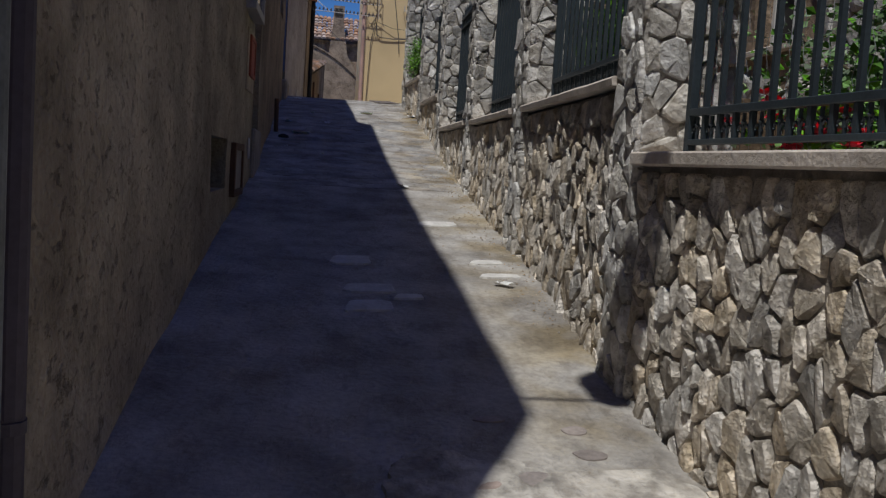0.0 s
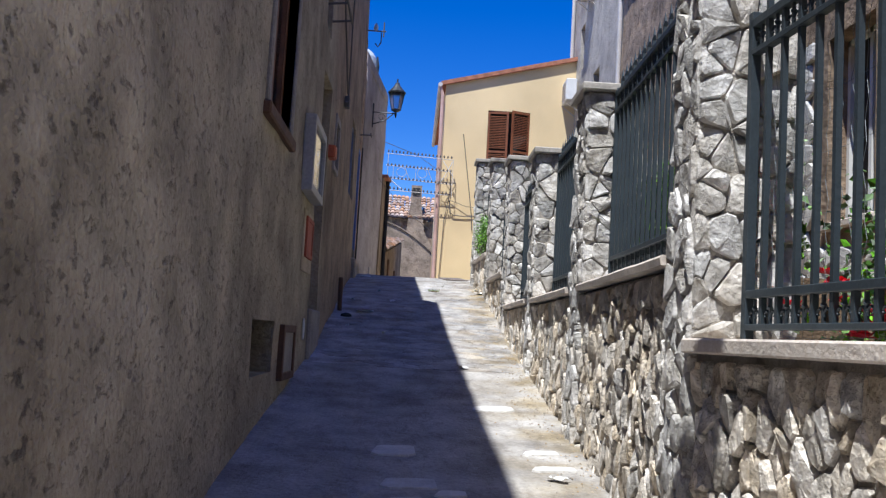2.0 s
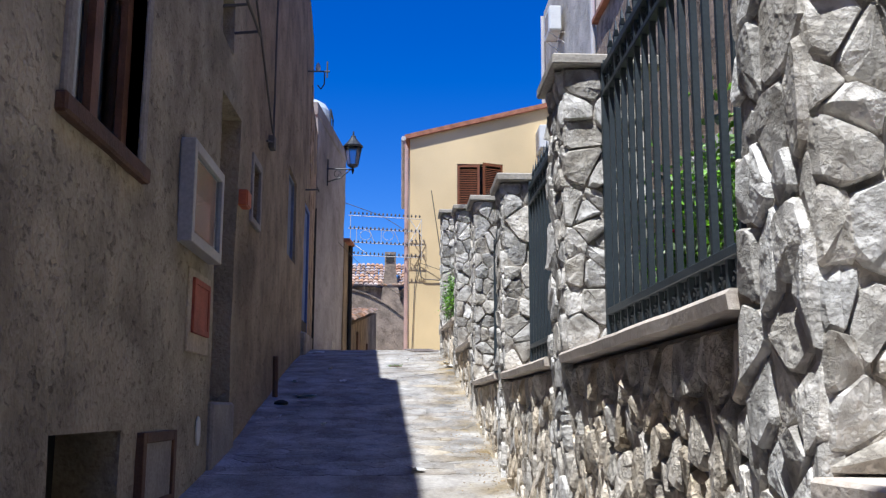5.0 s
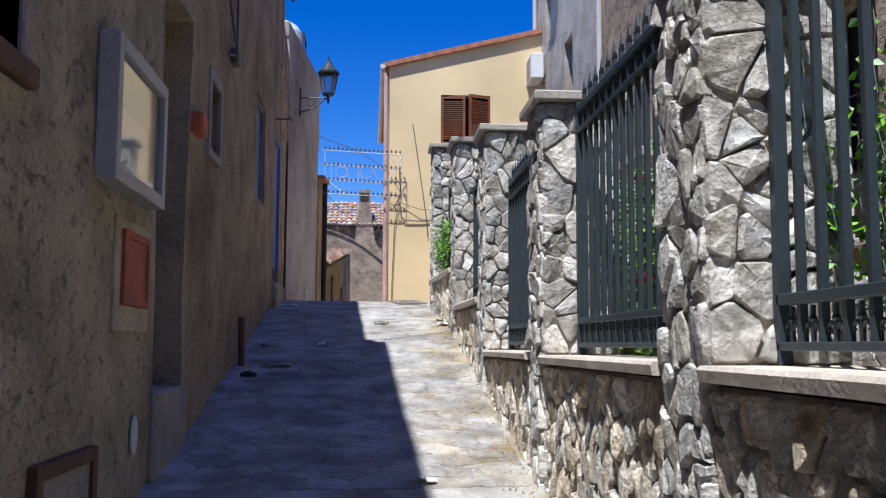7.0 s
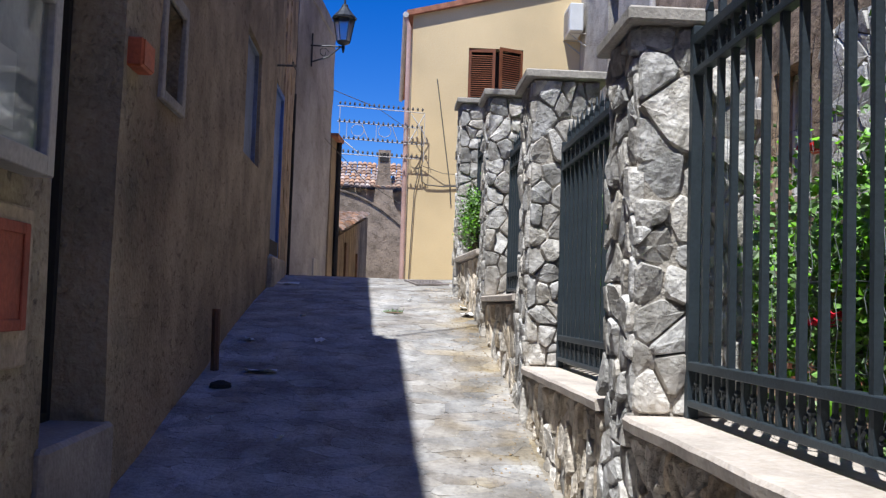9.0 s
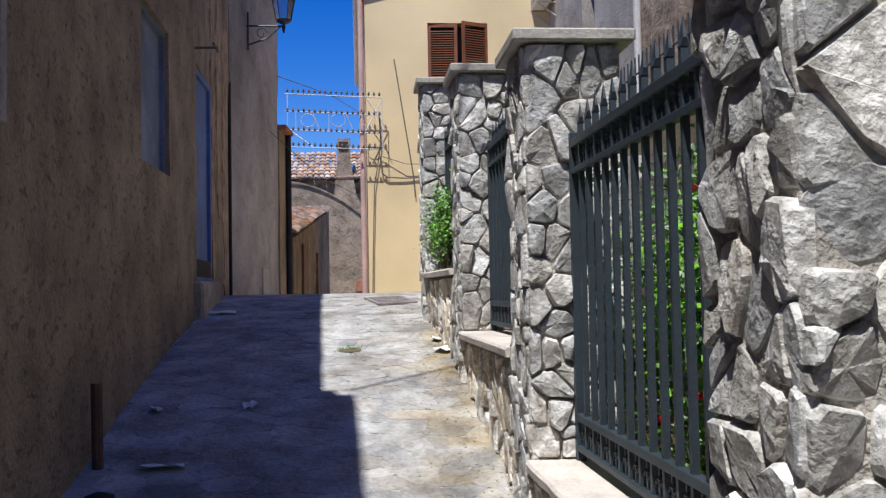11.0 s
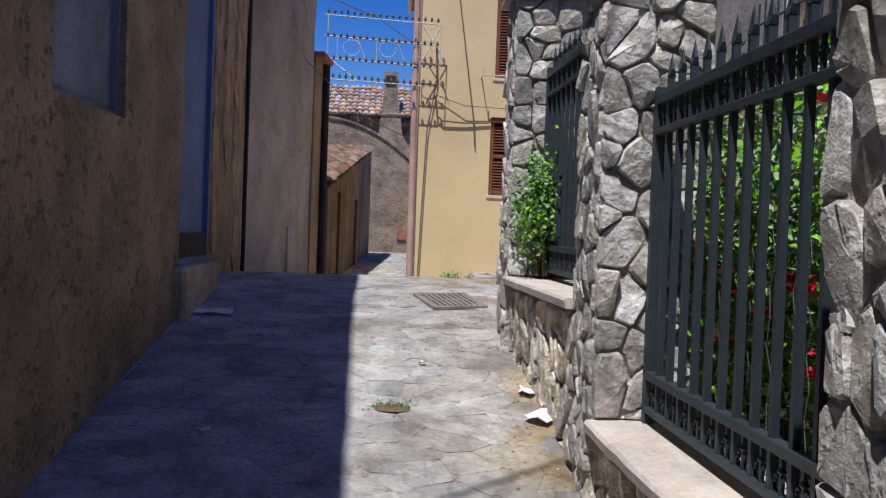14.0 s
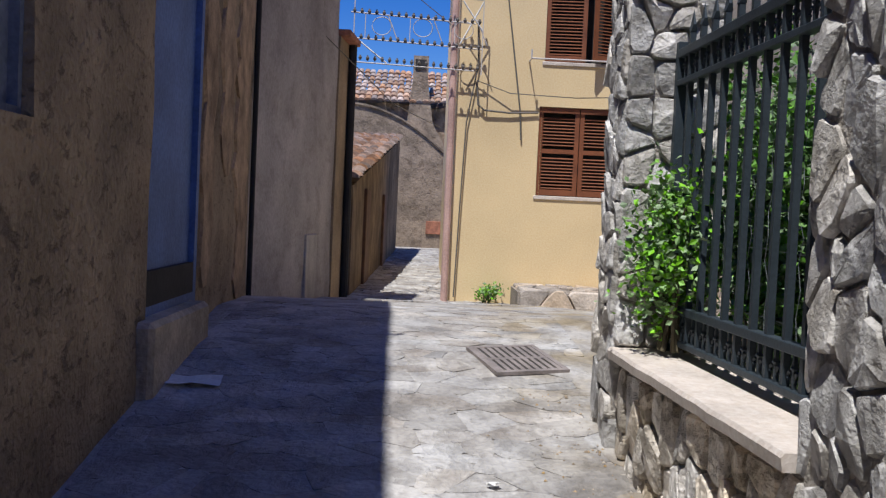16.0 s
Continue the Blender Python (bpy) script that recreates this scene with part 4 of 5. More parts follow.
def bush(name, at, size, leaves, seed, material, label, flowers=0, leaf=0.05, flower_size=0.04, stems=7, spread=0.11, keep=True):
    """A shrub: woody stems, clumps of small folded leaves, and single flower heads."""
    rng = random.Random(seed)
    at = Vector(at)
    th = tagged(empty(name, at), label, "shrub")
    clumps = []
    bm = bmesh.new()
    for k in range(stems):
        a = rng.uniform(0, 2 * math.pi)
        r = rng.uniform(0.2, 0.9)
        top = at + Vector((math.cos(a) * size[0] * r, math.sin(a) * size[1] * r, size[2] * rng.uniform(0.55, 1.0)))
        mid = at.lerp(top, 0.5) + Vector((rng.uniform(-0.08, 0.08), rng.uniform(-0.08, 0.08), 0.08))
        root = at + Vector((rng.uniform(-0.06, 0.06), rng.uniform(-0.06, 0.06), -0.02))
        tube(bm, [root, mid, top], 0.012, 5, 0.4)
        for c in (mid, mid.lerp(top, 0.5), top):
            for q in range(3):
                clumps.append(c + Vector((rng.gauss(0, 0.3) * size[0], rng.gauss(0, 0.3) * size[1], rng.gauss(0, 0.16) * size[2])))
    part("branchwork", bm, M_STEM, th)["kind"] = "stuff"
    vs, fs = [], []
    for k in range(leaves):
        c = rng.choice(clumps)
        p = c + Vector((rng.gauss(0, spread), rng.gauss(0, spread), rng.gauss(0, spread)))
        if keep and p.x < wall_x(p.y) + 0.3:
            p.x = wall_x(p.y) + 0.3 + rng.uniform(0, 0.3)
        if p.z < at.z:
            p.z = at.z + rng.uniform(0, 0.15)
        d = Vector((rng.uniform(-1, 1), rng.uniform(-1, 1), rng.uniform(-0.6, 0.8))).normalized()
        s = d.orthogonal().normalized()
        s.rotate(Matrix.Rotation(rng.uniform(0, 6.3), 3, d))
        nn = d.cross(s) * leaf * 0.12
        ln = leaf * rng.uniform(0.6, 1.2)
        b = len(vs)
        vs += [p, p + d * ln * 0.5 + s * ln * 0.36 + nn, p + d * ln, p + d * ln * 0.5 - s * ln * 0.36 + nn]
        fs += [(b, b + 1, b + 2), (b, b + 2, b + 3)]
    me = bpy.data.meshes.new("foliage")
    me.from_pydata(vs, [], fs)
    me.materials.append(material)
    ob = under(new("foliage", me), th)
    ob["kind"] = "stuff"
    for k in range(flowers):
        c = rng.choice(clumps) + Vector((rng.uniform(-0.25, -0.05), rng.gauss(0, 0.1), rng.gauss(0, 0.08)))
        if keep:
            c.x = max(c.x, wall_x(c.y) + 0.33)
        c.z = max(c.z, at.z + 0.08)
        bm = bmesh.new()
        for q in range(9):
            a = q * 2.4
            r = flower_size * (0.35 + 0.08 * q)
            d = Vector((math.cos(a), math.sin(a), 0.9 - 0.12 * q)).normalized()
            s = d.cross(Vector((0, 0, 1))).normalized() * flower_size * 0.55
            p = c + d * r
            bm.faces.new([bm.verts.new(w) for w in (c, c + d * r * 0.7 + s, p + Vector((0, 0, 0.01)), c + d * r * 0.7 - s)])
        part("flower", bm, M_ROSE, th, "red flower head")
    return th


GREEN = "leafy green garden shrub behind an iron fence"
ROSE = "rose bush with red blooms behind an iron fence"
bush("geranium", (2.12, 3.45, 1.89), (0.15, 0.35, 0.3), 900, 1, M_LEAF2, "low red geranium plant behind an iron fence", 22, flower_size=0.06, spread=0.08)
bush("geranium", (2.2, 2.7, 1.89), (0.15, 0.35, 0.3), 900, 21, M_LEAF2, "low red geranium plant behind an iron fence", 20, flower_size=0.06, spread=0.08)
bush("geranium", (2.05, 4.9, 2.30), (0.15, 0.4, 0.3), 1000, 2, M_LEAF2, "low red geranium plant behind an iron fence", 20, flower_size=0.06, spread=0.08)
bush("shrub", (2.15, 6.2, 2.30), (0.22, 0.8, 0.8), 10000, 3, M_LEAF2, GREEN, 4, leaf=0.04, stems=10)
bush("shrub", (2.5, 3.3, 1.89), (0.35, 0.9, 0.7), 6400, 4, M_LEAF, GREEN, 0, stems=9)
bush("rose_bush", (2.2, 8.85, 2.30), (0.24, 0.95, 0.74), 14000, 5, M_LEAF2, ROSE, 5, leaf=0.038, flower_size=0.06, stems=14)
bush("rose_bush", (2.2, 11.25, 2.30), (0.25, 0.8, 1.0), 16000, 6, M_LEAF2, ROSE, 6, leaf=0.04, flower_size=0.06, stems=16)
bush("shrub", (2.7, 12.2, 2.30), (0.4, 0.7, 1.25), 9000, 7, M_LEAF, GREEN, 0, stems=12)
bush("rose_bush", (2.08, 14.0, 2.78), (0.22, 0.85, 1.05), 15000, 8, M_LEAF2, ROSE, 22, leaf=0.042, flower_size=0.075, stems=16)
bush("rose_bush", (1.98, 12.75, 2.78), (0.1, 0.22, 0.55), 900, 28, M_LEAF2, "low rose bush full of red blooms beside a stone pillar", 30, leaf=0.04, flower_size=0.08, stems=8)
bush("shrub", (2.05, 16.0, 3.20), (0.2, 0.75, 0.95), 11000, 9, M_LEAF, GREEN, 0, stems=16)
bush("shrub", (2.5, 17.9, 3.05), (0.4, 0.7, 1.5), 9000, 22, M_LEAF, GREEN, 0, stems=12)
climber = bush("climbing_plant", (1.6, 16.33, 3.33), (0.07, 0.15, 0.6), 2600, 10, M_LEAF2, "bright green climbing plant spilling over a stone sill", 0, leaf=0.036, stems=11, spread=0.065, keep=False)
bush("weed", (1.48, 25.55, 2.59), (0.2, 0.12, 0.2), 300, 13, M_LEAF2, "green weeds at the foot of a yellow wall", 0, leaf=0.055, stems=5, spread=0.05, keep=False)
rt = random.Random(14)
tf = tagged(empty("grass_tuft", (0.74, 15.4, ground_z(15.4))), "small tuft of weeds in a paving gap", "grass")
vs, fs = [], []
for k in range(120):
    x, y_ = 0.74 + rt.gauss(0, 0.05), 15.4 + rt.gauss(0, 0.045)
    z, a, ln = ground_point(x, y_) + 0.004, rt.uniform(0, 6.3), rt.uniform(0.02, 0.045)
    c_, s_ = math.cos(a), math.sin(a)
    k0 = len(vs)
    vs += [(x - s_ * 0.004, y_ + c_ * 0.004, z), (x + s_ * 0.004, y_ - c_ * 0.004, z), (x + c_ * ln, y_ + s_ * ln, z + ln * rt.uniform(0.25, 0.9))]
    fs.append((k0, k0 + 1, k0 + 2))
me = bpy.data.meshes.new("blades")
me.from_pydata(vs, [], fs)
me.materials.append(M_LEAF)
under(new("blades", me), tf)["kind"] = "stuff"
part("earth", lathe(bmesh.new(), [(0.1, 0.0), (0.085, 0.008), (0.03, 0.012)], (0.74, 15.4, ground_point(0.74, 15.4) - 0.002), 12), M_SOIL, tf, "patch of brown earth")


# ---- things on the shaded wall ----
def framed(name, o, label, category, frame_mat, panel_mat, width=0.06, back=0.2, mullion=True, glazed=False, frame_label="", panel="panel", crossbar=False):
    """A frame with a panel set into an opening of the west wall."""
    y0, y1, z0, z1 = o
    back -= west_bend((y0 + y1) / 2)
    th = tagged(empty(name, (LEFT_X - back, (y0 + y1) / 2, z0)), label, category)
    xf = LEFT_X - back
    bm = bmesh.new()
    bars = [(y0, z0, y0 + width, z1), (y1 - width, z0, y1, z1), (y0 + width, z0, y1 - width, z0 + width), (y0 + width, z1 - width, y1 - width, z1)]
    if mullion:
        bars.append(((y0 + y1) / 2 - width * 0.6, z0 + width, (y0 + y1) / 2 + width * 0.6, z1 - width))
    if crossbar:
        bars.append((y0 + width, (z0 + z1) / 2 - width / 2, y1 - width, (z0 + z1) / 2 + width / 2))
    for a in bars:
        add_box(bm, xf, a[0], a[1], xf + 0.05, a[2], a[3])
    part("frame", bm, frame_mat, th, frame_label)
    part(panel, box(xf - 0.03, y0 + width * 0.5, z0 + width * 0.5, xf + 0.015, y1 - width * 0.5, z1 - width * 0.5), panel_mat, th)
    return th


win = framed("window", WEST_OPEN[0], "brown wooden window with pale curtains and a dark sill", "window", M_FRAME, M_GLASS, 0.09, 0.12, panel="pane")
part("curtain", box(LEFT_X - 0.2, 6.48, 3.45, LEFT_X - 0.17, 6.9, 4.77), M_WHITE, win, "pale curtain")
part("curtain", box(LEFT_X - 0.2, 7.03, 3.45, LEFT_X - 0.17, 7.23, 4.77), M_WHITE, win, "pale curtain")
part("sill", box(LEFT_X - 0.12, 6.3, 3.315, LEFT_X + 0.045, 7.63, 3.405, bevel=0.012), M_WOOD, win, "dark brown window sill")
part("surround", box(LEFT_X - 0.3, 6.34, 3.41, LEFT_X + 0.02, 6.43, 4.89, bevel=0.01), M_CEMENT, win)
part("surround", box(LEFT_X - 0.3, 7.52, 3.41, LEFT_X + 0.02, 7.61, 4.89, bevel=0.01), M_CEMENT, win)

hatch = tagged(empty("meter_hatch", (LEFT_X, 8.1, 1.5)), "pale wall hatch in a rusty wooden frame", "hatch")
bm = bmesh.new()
for a in ((7.82, 1.55, 7.89, 1.99), (8.53, 1.55, 8.6, 1.99), (7.89, 1.55, 8.53, 1.61), (7.89, 1.93, 8.53, 1.99)):
    add_box(bm, LEFT_X - 0.02, a[0], a[1], LEFT_X + 0.035, a[2], a[3], bevel=0.004)
part("frame", bm, M_WOOD, hatch, "rusty brown frame")
part("door", box(LEFT_X - 0.02, 7.89, 1.61, LEFT_X + 0.018, 8.53, 1.93), M_CEMENT, hatch)

board = tagged(empty("notice_board", (LEFT_X, 8.85, 3.15)), "glazed notice case with a pale aluminium frame", "notice board")
b0, b1, c0, c1, bx = 8.47, 9.48, 3.155, 3.825, LEFT_X + 0.095
part("back", box(LEFT_X - 0.01, b0 + 0.01, c0 + 0.01, LEFT_X + 0.05, b1 - 0.01, c1 - 0.01), M_BOARD, board)
bm = bmesh.new()
for a in ((b0, c0, b0 + 0.07, c1), (b1 - 0.07, c0, b1, c1), (b0 + 0.07, c0, b1 - 0.07, c0 + 0.07), (b0 + 0.07, c1 - 0.07, b1 - 0.07, c1)):
    add_box(bm, LEFT_X, a[0], a[1], bx, a[2], a[3], bevel=0.004)
part("frame", bm, M_ALU, board, "pale aluminium frame")
pane = part("pane", box(bx - 0.03, b0 + 0.06, c0 + 0.06, bx - 0.025, b1 - 0.06, c1 - 0.06), M_GLASS, board)
pane.visible_shadow = False
part("notice", box(LEFT_X + 0.05, 8.62, 3.27, LEFT_X + 0.053, 9.19, 3.52), M_PAPER, board, "white paper notice")
for z in (3.25, 3.63):
    part("hinge", box(bx - 0.05, b1, z, bx - 0.01, b1 + 0.025, z + 0.08, bevel=0.003), M_WHITE, board)

red = tagged(empty("gas_meter_door", (LEFT_X, 9.25, 2.55)), "red metal meter door in a cement surround", "meter door")
part("surround", box(LEFT_X - 0.02, 8.85, 2.49, LEFT_X + 0.012, 9.55, 3.05, bevel=0.008), M_PLASTER, red)
bm = bmesh.new()
for a in ((8.94, 2.62, 8.99, 2.99), (9.42, 2.62, 9.47, 2.99), (8.99, 2.62, 9.42, 2.66), (8.99, 2.95, 9.42, 2.99)):
    add_box(bm, LEFT_X, a[0], a[1], LEFT_X + 0.032, a[2], a[3], bevel=0.003)
part("frame", bm, M_REDMETAL, red)
part("door", box(LEFT_X, 8.99, 2.66, LEFT_X + 0.024, 9.42, 2.95), M_REDMETAL, red)

door = framed("house_door", WEST_OPEN[2], "dark weathered door deep in a stucco recess", "door", M_DARK, M_CEMENT, 0.05, 0.3, mullion=False)
step = tagged(part("door_step", box(LEFT_X - 0.3, 9.72, 1.4, LEFT_X + 0.035, 10.64, 2.17, bevel=0.02), M_CEMENT), "worn grey cement doorstep", "step")
plate = tagged(part("number_plate", lathe(bmesh.new(), [(0.075, 0), (0.075, 0.008), (0.068, 0.012)], sides=20), M_WHITE), "white oval enamel plate on stucco", "plate")
plate.matrix_basis = pose(LEFT_X + 0.008, 9.32, 1.965, 0, 90, 0) @ Matrix.Diagonal((1.35, 0.8, 1, 1))
obx = tagged(empty("bell_box", (LEFT_X, 10.7, 3.78)), "small orange box on a stucco wall", "box")
part("casing", box(LEFT_X - 0.01, 10.65, 3.85, LEFT_X + 0.07, 10.86, 3.99, bevel=0.008), M_ORANGE, obx)
part("lid", box(LEFT_X + 0.07, 10.66, 3.86, LEFT_X + 0.078, 10.85, 3.98), M_ORANGE, obx)

nic = framed("small_window", WEST_OPEN[3], "small dark window with a pale cement surround", "window", M_WOOD, M_GLASS, 0.04, 0.18, panel="pane", crossbar=True, mullion=False)
bm = bmesh.new()
for a in ((11.28, 3.83, 11.35, 4.49), (11.8, 3.83, 11.87, 4.49), (11.35, 3.83, 11.8, 3.89), (11.35, 4.41, 11.8, 4.49)):
    add_box(bm, LEFT_X - 0.02, a[0], a[1], LEFT_X + 0.02, a[2], a[3], bevel=0.006)
part("surround", bm, M_CEMENT, nic, "pale cement surround")
framed("blue_window", WEST_OPEN[4], "window with faded blue painted boards", "window", M_BLUE, M_BLUE, 0.03, 0.09, mullion=False)
bd = framed("blue_door", WEST_OPEN[5], "faded blue painted wooden door", "door", M_DOORBLUE, M_DOORBLUE, 0.06, 0.06, mullion=False)
part("kick_board", box(LEFT_X - 0.16, 17.12, 3.26, LEFT_X - 0.12, 18.08, 3.47), M_DARK, bd, "dark rotten kick board")
tagged(part("door_step", box(LEFT_X - 0.35, 16.9, 2.6, LEFT_X - 0.01, 18.05, 3.255, bevel=0.025), M_PLASTER), "pale worn cement doorstep", "step")
br = tagged(empty("wall_bracket", (LEFT_X - 0.08, 16.9, 5.42)), "rusty iron bracket over a door", "bracket")
part("arm", tubes([(LEFT_X - 0.1, 16.92, 5.42), (LEFT_X + 0.14, 16.9, 5.42)], [(LEFT_X + 0.12, 16.75, 5.42), (LEFT_X + 0.12, 17.05, 5.42)], r=0.012), M_CABLE, br)
framed("attic_window", WEST_OPEN[6], "small dark upper window", "window", M_WOOD, M_DARK, 0.04, 0.2)
part("ledge", tubes([(LEFT_X, 9.6, 5.2), (LEFT_X + 0.2, 9.6, 5.22)], [(LEFT_X, 10.15, 5.2), (LEFT_X + 0.2, 10.15, 5.22)], [(LEFT_X + 0.2, 9.5, 5.22), (LEFT_X + 0.2, 10.25, 5.22)], r=0.012), M_CABLE,
     tagged(empty("drying_rack", (LEFT_X, 9.9, 5.2)), "iron clothes rack under an upper window", "rack"))
rod = tagged(empty("iron_post", (LEFT_X + 0.06, 13.05, 2.2)), "short rusty iron post against a stucco wall", "post")
part("shaft", tubes([(LEFT_X + 0.06, 13.05, 2.1), (LEFT_X + 0.05, 13.06, 2.68)], r=0.03, sides=8), M_WOOD, rod)
cab = tagged(empty("wall_cable", (LEFT_X, 12.4, 4.7)), "black electric cable clipped to stucco", "cable")
part("line", tubes([(LEFT_X + 0.03, 12.5, 7.4), (LEFT_X + 0.03, 12.45, 6.0), (LEFT_X + 0.04, 12.4, 4.9), (LEFT_X + 0.03, 12.0, 4.8)],
                   [(LEFT_X + 0.03, 9.0, 6.9), (LEFT_X + 0.03, 11.0, 5.9), (LEFT_X + 0.03, 12.4, 5.0)], r=0.011), M_CABLE, cab)
part("junction", box(LEFT_X, 12.33, 4.82, LEFT_X + 0.06, 12.47, 4.96, bevel=0.006), M_CABLE, cab)
ins = tagged(empty("insulator_bracket", (LEFT_X, 17.0, 6.9)), "iron bracket with glass insulators at a roof edge", "bracket")
part("arm", tubes([(LEFT_X - 0.05, 16.6, 7.2), (LEFT_X + 0.28, 16.6, 7.2)], [(LEFT_X + 0.24, 16.6, 7.1), (LEFT_X + 0.24, 16.6, 7.36)],
                  [(LEFT_X + 0.2, 16.6, 7.18), (LEFT_X + 0.2, 16.6, 7.0), (LEFT_X + 0.15, 16.6, 6.92), (LEFT_X + 0.1, 16.6, 6.98)], r=0.012), M_CABLE, ins)
part("insulator", lathe(bmesh.new(), [(0.02, 7.2), (0.04, 7.24), (0.03, 7.3), (0.01, 7.34)], (LEFT_X + 0.1, 16.6, 0), 10), M_WHITE, ins)


# ---- torn plaster beside the blue door ----
def torn_plaster(y0, y1, z0, z1, seed, thick=0.014):
    """A jagged upright strip of old plaster, proud of the shaded wall."""
    rng = random.Random(seed)
    bm = bmesh.new()
    n = max(5, round((z1 - z0) / 0.14))
    prev = None
    for i in range(n + 1):
        z = z0 + (z1 - z0) * i / n
        pinch = 0.35 if i in (0, n) else 1.0
        c, h = (y0 + y1) / 2 + rng.uniform(-0.1, 0.1) * (y1 - y0), (y1 - y0) / 2 * rng.uniform(0.55, 1.1) * pinch
        ring = []
        for y, d in ((c - h, -0.01), (c - h * 0.9, thick), (c + h * 0.9, thick * rng.uniform(0.7, 1.3)), (c + h, -0.01)):
            ring.append(bm.verts.new((LEFT_X + west_bend(y) + d, y, z + rng.uniform(-0.02, 0.02))))
        if prev:
            for k in range(3):
                bm.faces.new((prev[k], prev[k + 1], ring[k + 1], ring[k]))
        prev = ring
    return part("torn_plaster", bm, M_TORN, west, "strip of torn ochre plaster")


torn_plaster(18.25, 18.75, 3.3, 7.6, 61)
torn_plaster(18.9, 19.5, 4.0, 7.2, 62)
torn_plaster(19.6, 20.4, 3.1, 6.4, 63)
torn_plaster(20.0, 20.5, 5.2, 7.3, 64)

# ---- street lamps ----
def street_lamp(wall, y, z, reach, label):
    """A wall lantern on an iron arm; z is the arm's height."""
    th = tagged(empty("street_lamp", (wall, y, z)), label, "street lamp", "street lamps")
    bm = tubes([(wall - 0.02, y, z), (wall + reach, y, z)], [(wall + 0.02, y, z - 0.28), (wall + 0.3, y, z - 0.18), (wall + 0.5, y, z)], [(wall + 0.03, y, z - 0.35), (wall + 0.03, y, z + 0.2)], r=0.014)
    pts = [(wall + 0.22 + 0.09 * (1 - 0.09 * k) * math.cos(0.9 * k), y, z - 0.1 + 0.07 * math.sin(0.9 * k)) for k in range(8)]
    tube(bm, pts, 0.008, 5)
    part("arm", bm, M_LAMPMETAL, th, "scrolled iron arm")
    c = (wall + reach, y, z)
    part("holder", lathe(bmesh.new(), [(0.012, -0.1), (0.03, -0.02), (0.02, 0.02), (0.1, 0.06), (0.11, 0.09)], c, 12), M_LAMPMETAL, th)
    part("glass", lathe(bmesh.new(), [(0.1, 0.09), (0.17, 0.46)], c, 6), M_FROST, th, "milky glass panes")
    bm = bmesh.new()
    for k in range(6):
        a = 2 * math.pi * k / 6
        tube(bm, [Vector(c) + Vector((0.105 * math.cos(a), 0.105 * math.sin(a), 0.08)), Vector(c) + Vector((0.178 * math.cos(a), 0.178 * math.sin(a), 0.47))], 0.008, 4)
    part("cage", bm, M_LAMPMETAL, th)
    part("hood", lathe(bmesh.new(), [(0.2, 0.46), (0.205, 0.49), (0.12, 0.58), (0.06, 0.66), (0.05, 0.7), (0.02, 0.72), (0.015, 0.8)], c, 12), M_LAMPMETAL, th)
    return th


street_lamp(GREY_X + 0.11, 21.8, 6.98, 0.54, "black lantern on a scrolled arm on a grey house")
# out of view: added only to drop a shadow patch beside the garden wall
street_lamp(LEFT_X, 1.92, 5.9, 1.1, "unseen lantern added over the alley to cast a ground shadow")

# ---- sign post ----
post = tagged(empty("road_sign", (-0.47, 1.83, ground_z(1.83))), "grey steel post with a red triangular road sign", "road sign")
part("pole", lathe(bmesh.new(), [(0.038, -0.1), (0.038, 3.2), (0.02, 3.22)], (-0.47, 1.83, ground_z(1.83)), 16), M_GALV, post)
tri = [(-0.45, 0.0), (0.45, 0.0), (0.0, 0.78)]
tc_ = (0.0, 0.26)


def triangle(s, y, thick):
    bm = bmesh.new()
    ring = []
    for i in range(3):
        a, b, c = tri[i - 1], tri[i], tri[(i + 1) % 3]
        for f in range(5):
            t_ = f / 4
            p = (1 - t_) ** 2 * Vector(b).lerp(Vector(a), 0.09) + 2 * t_ * (1 - t_) * Vector(b) + t_ ** 2 * Vector(b).lerp(Vector(c), 0.09)
            ring.append((tc_[0] + (p.x - tc_[0]) * s, tc_[1] + (p.y - tc_[1]) * s))
    lo = [bm.verts.new((u, y, v)) for u, v in ring]
    hi = [bm.verts.new((u, y + thick, v)) for u, v in ring]
    bm.faces.new(lo), bm.faces.new(hi[::-1])
    for i in range(len(lo)):
        bm.faces.new((lo[i], hi[i], hi[(i + 1) % len(lo)], lo[(i + 1) % len(lo)]))
    bmesh.ops.transform(bm, matrix=Matrix.Translation((-0.89, 1.77, 2.43)), verts=bm.verts)
    return bm


part("plate", triangle(1.0, 0.0, 0.012), M_WHITE, post, "white edged triangular plate")
part("border", triangle(0.93, -0.004, 0.004), M_SIGNRED, post, "red painted border")
part("face", triangle(0.55, -0.008, 0.004), M_WHITE, post, "white sign face")
part("clamp", box(-0.52, 1.775, 2.62, -0.42, 1.88, 2.66, bevel=0.004), M_GALV, post)
dp = tagged(empty("downpipe", (LEFT_X + 0.05, 2.24, 0.4)), "dark painted downpipe on a stucco wall", "pipe")
part("pipe", tubes([(LEFT_X + 0.05, 2.24, 0.3), (LEFT_X + 0.05, 2.24, 8.3)], r=0.045, sides=12), M_PLUM, dp)
for z in (1.2, 3.0, 5.0, 7.0):
    part("clip", lathe(bmesh.new(), [(0.05, z), (0.05, z + 0.03)], (LEFT_X + 0.05, 2.24, 0), 12), M_PLUM, dp)

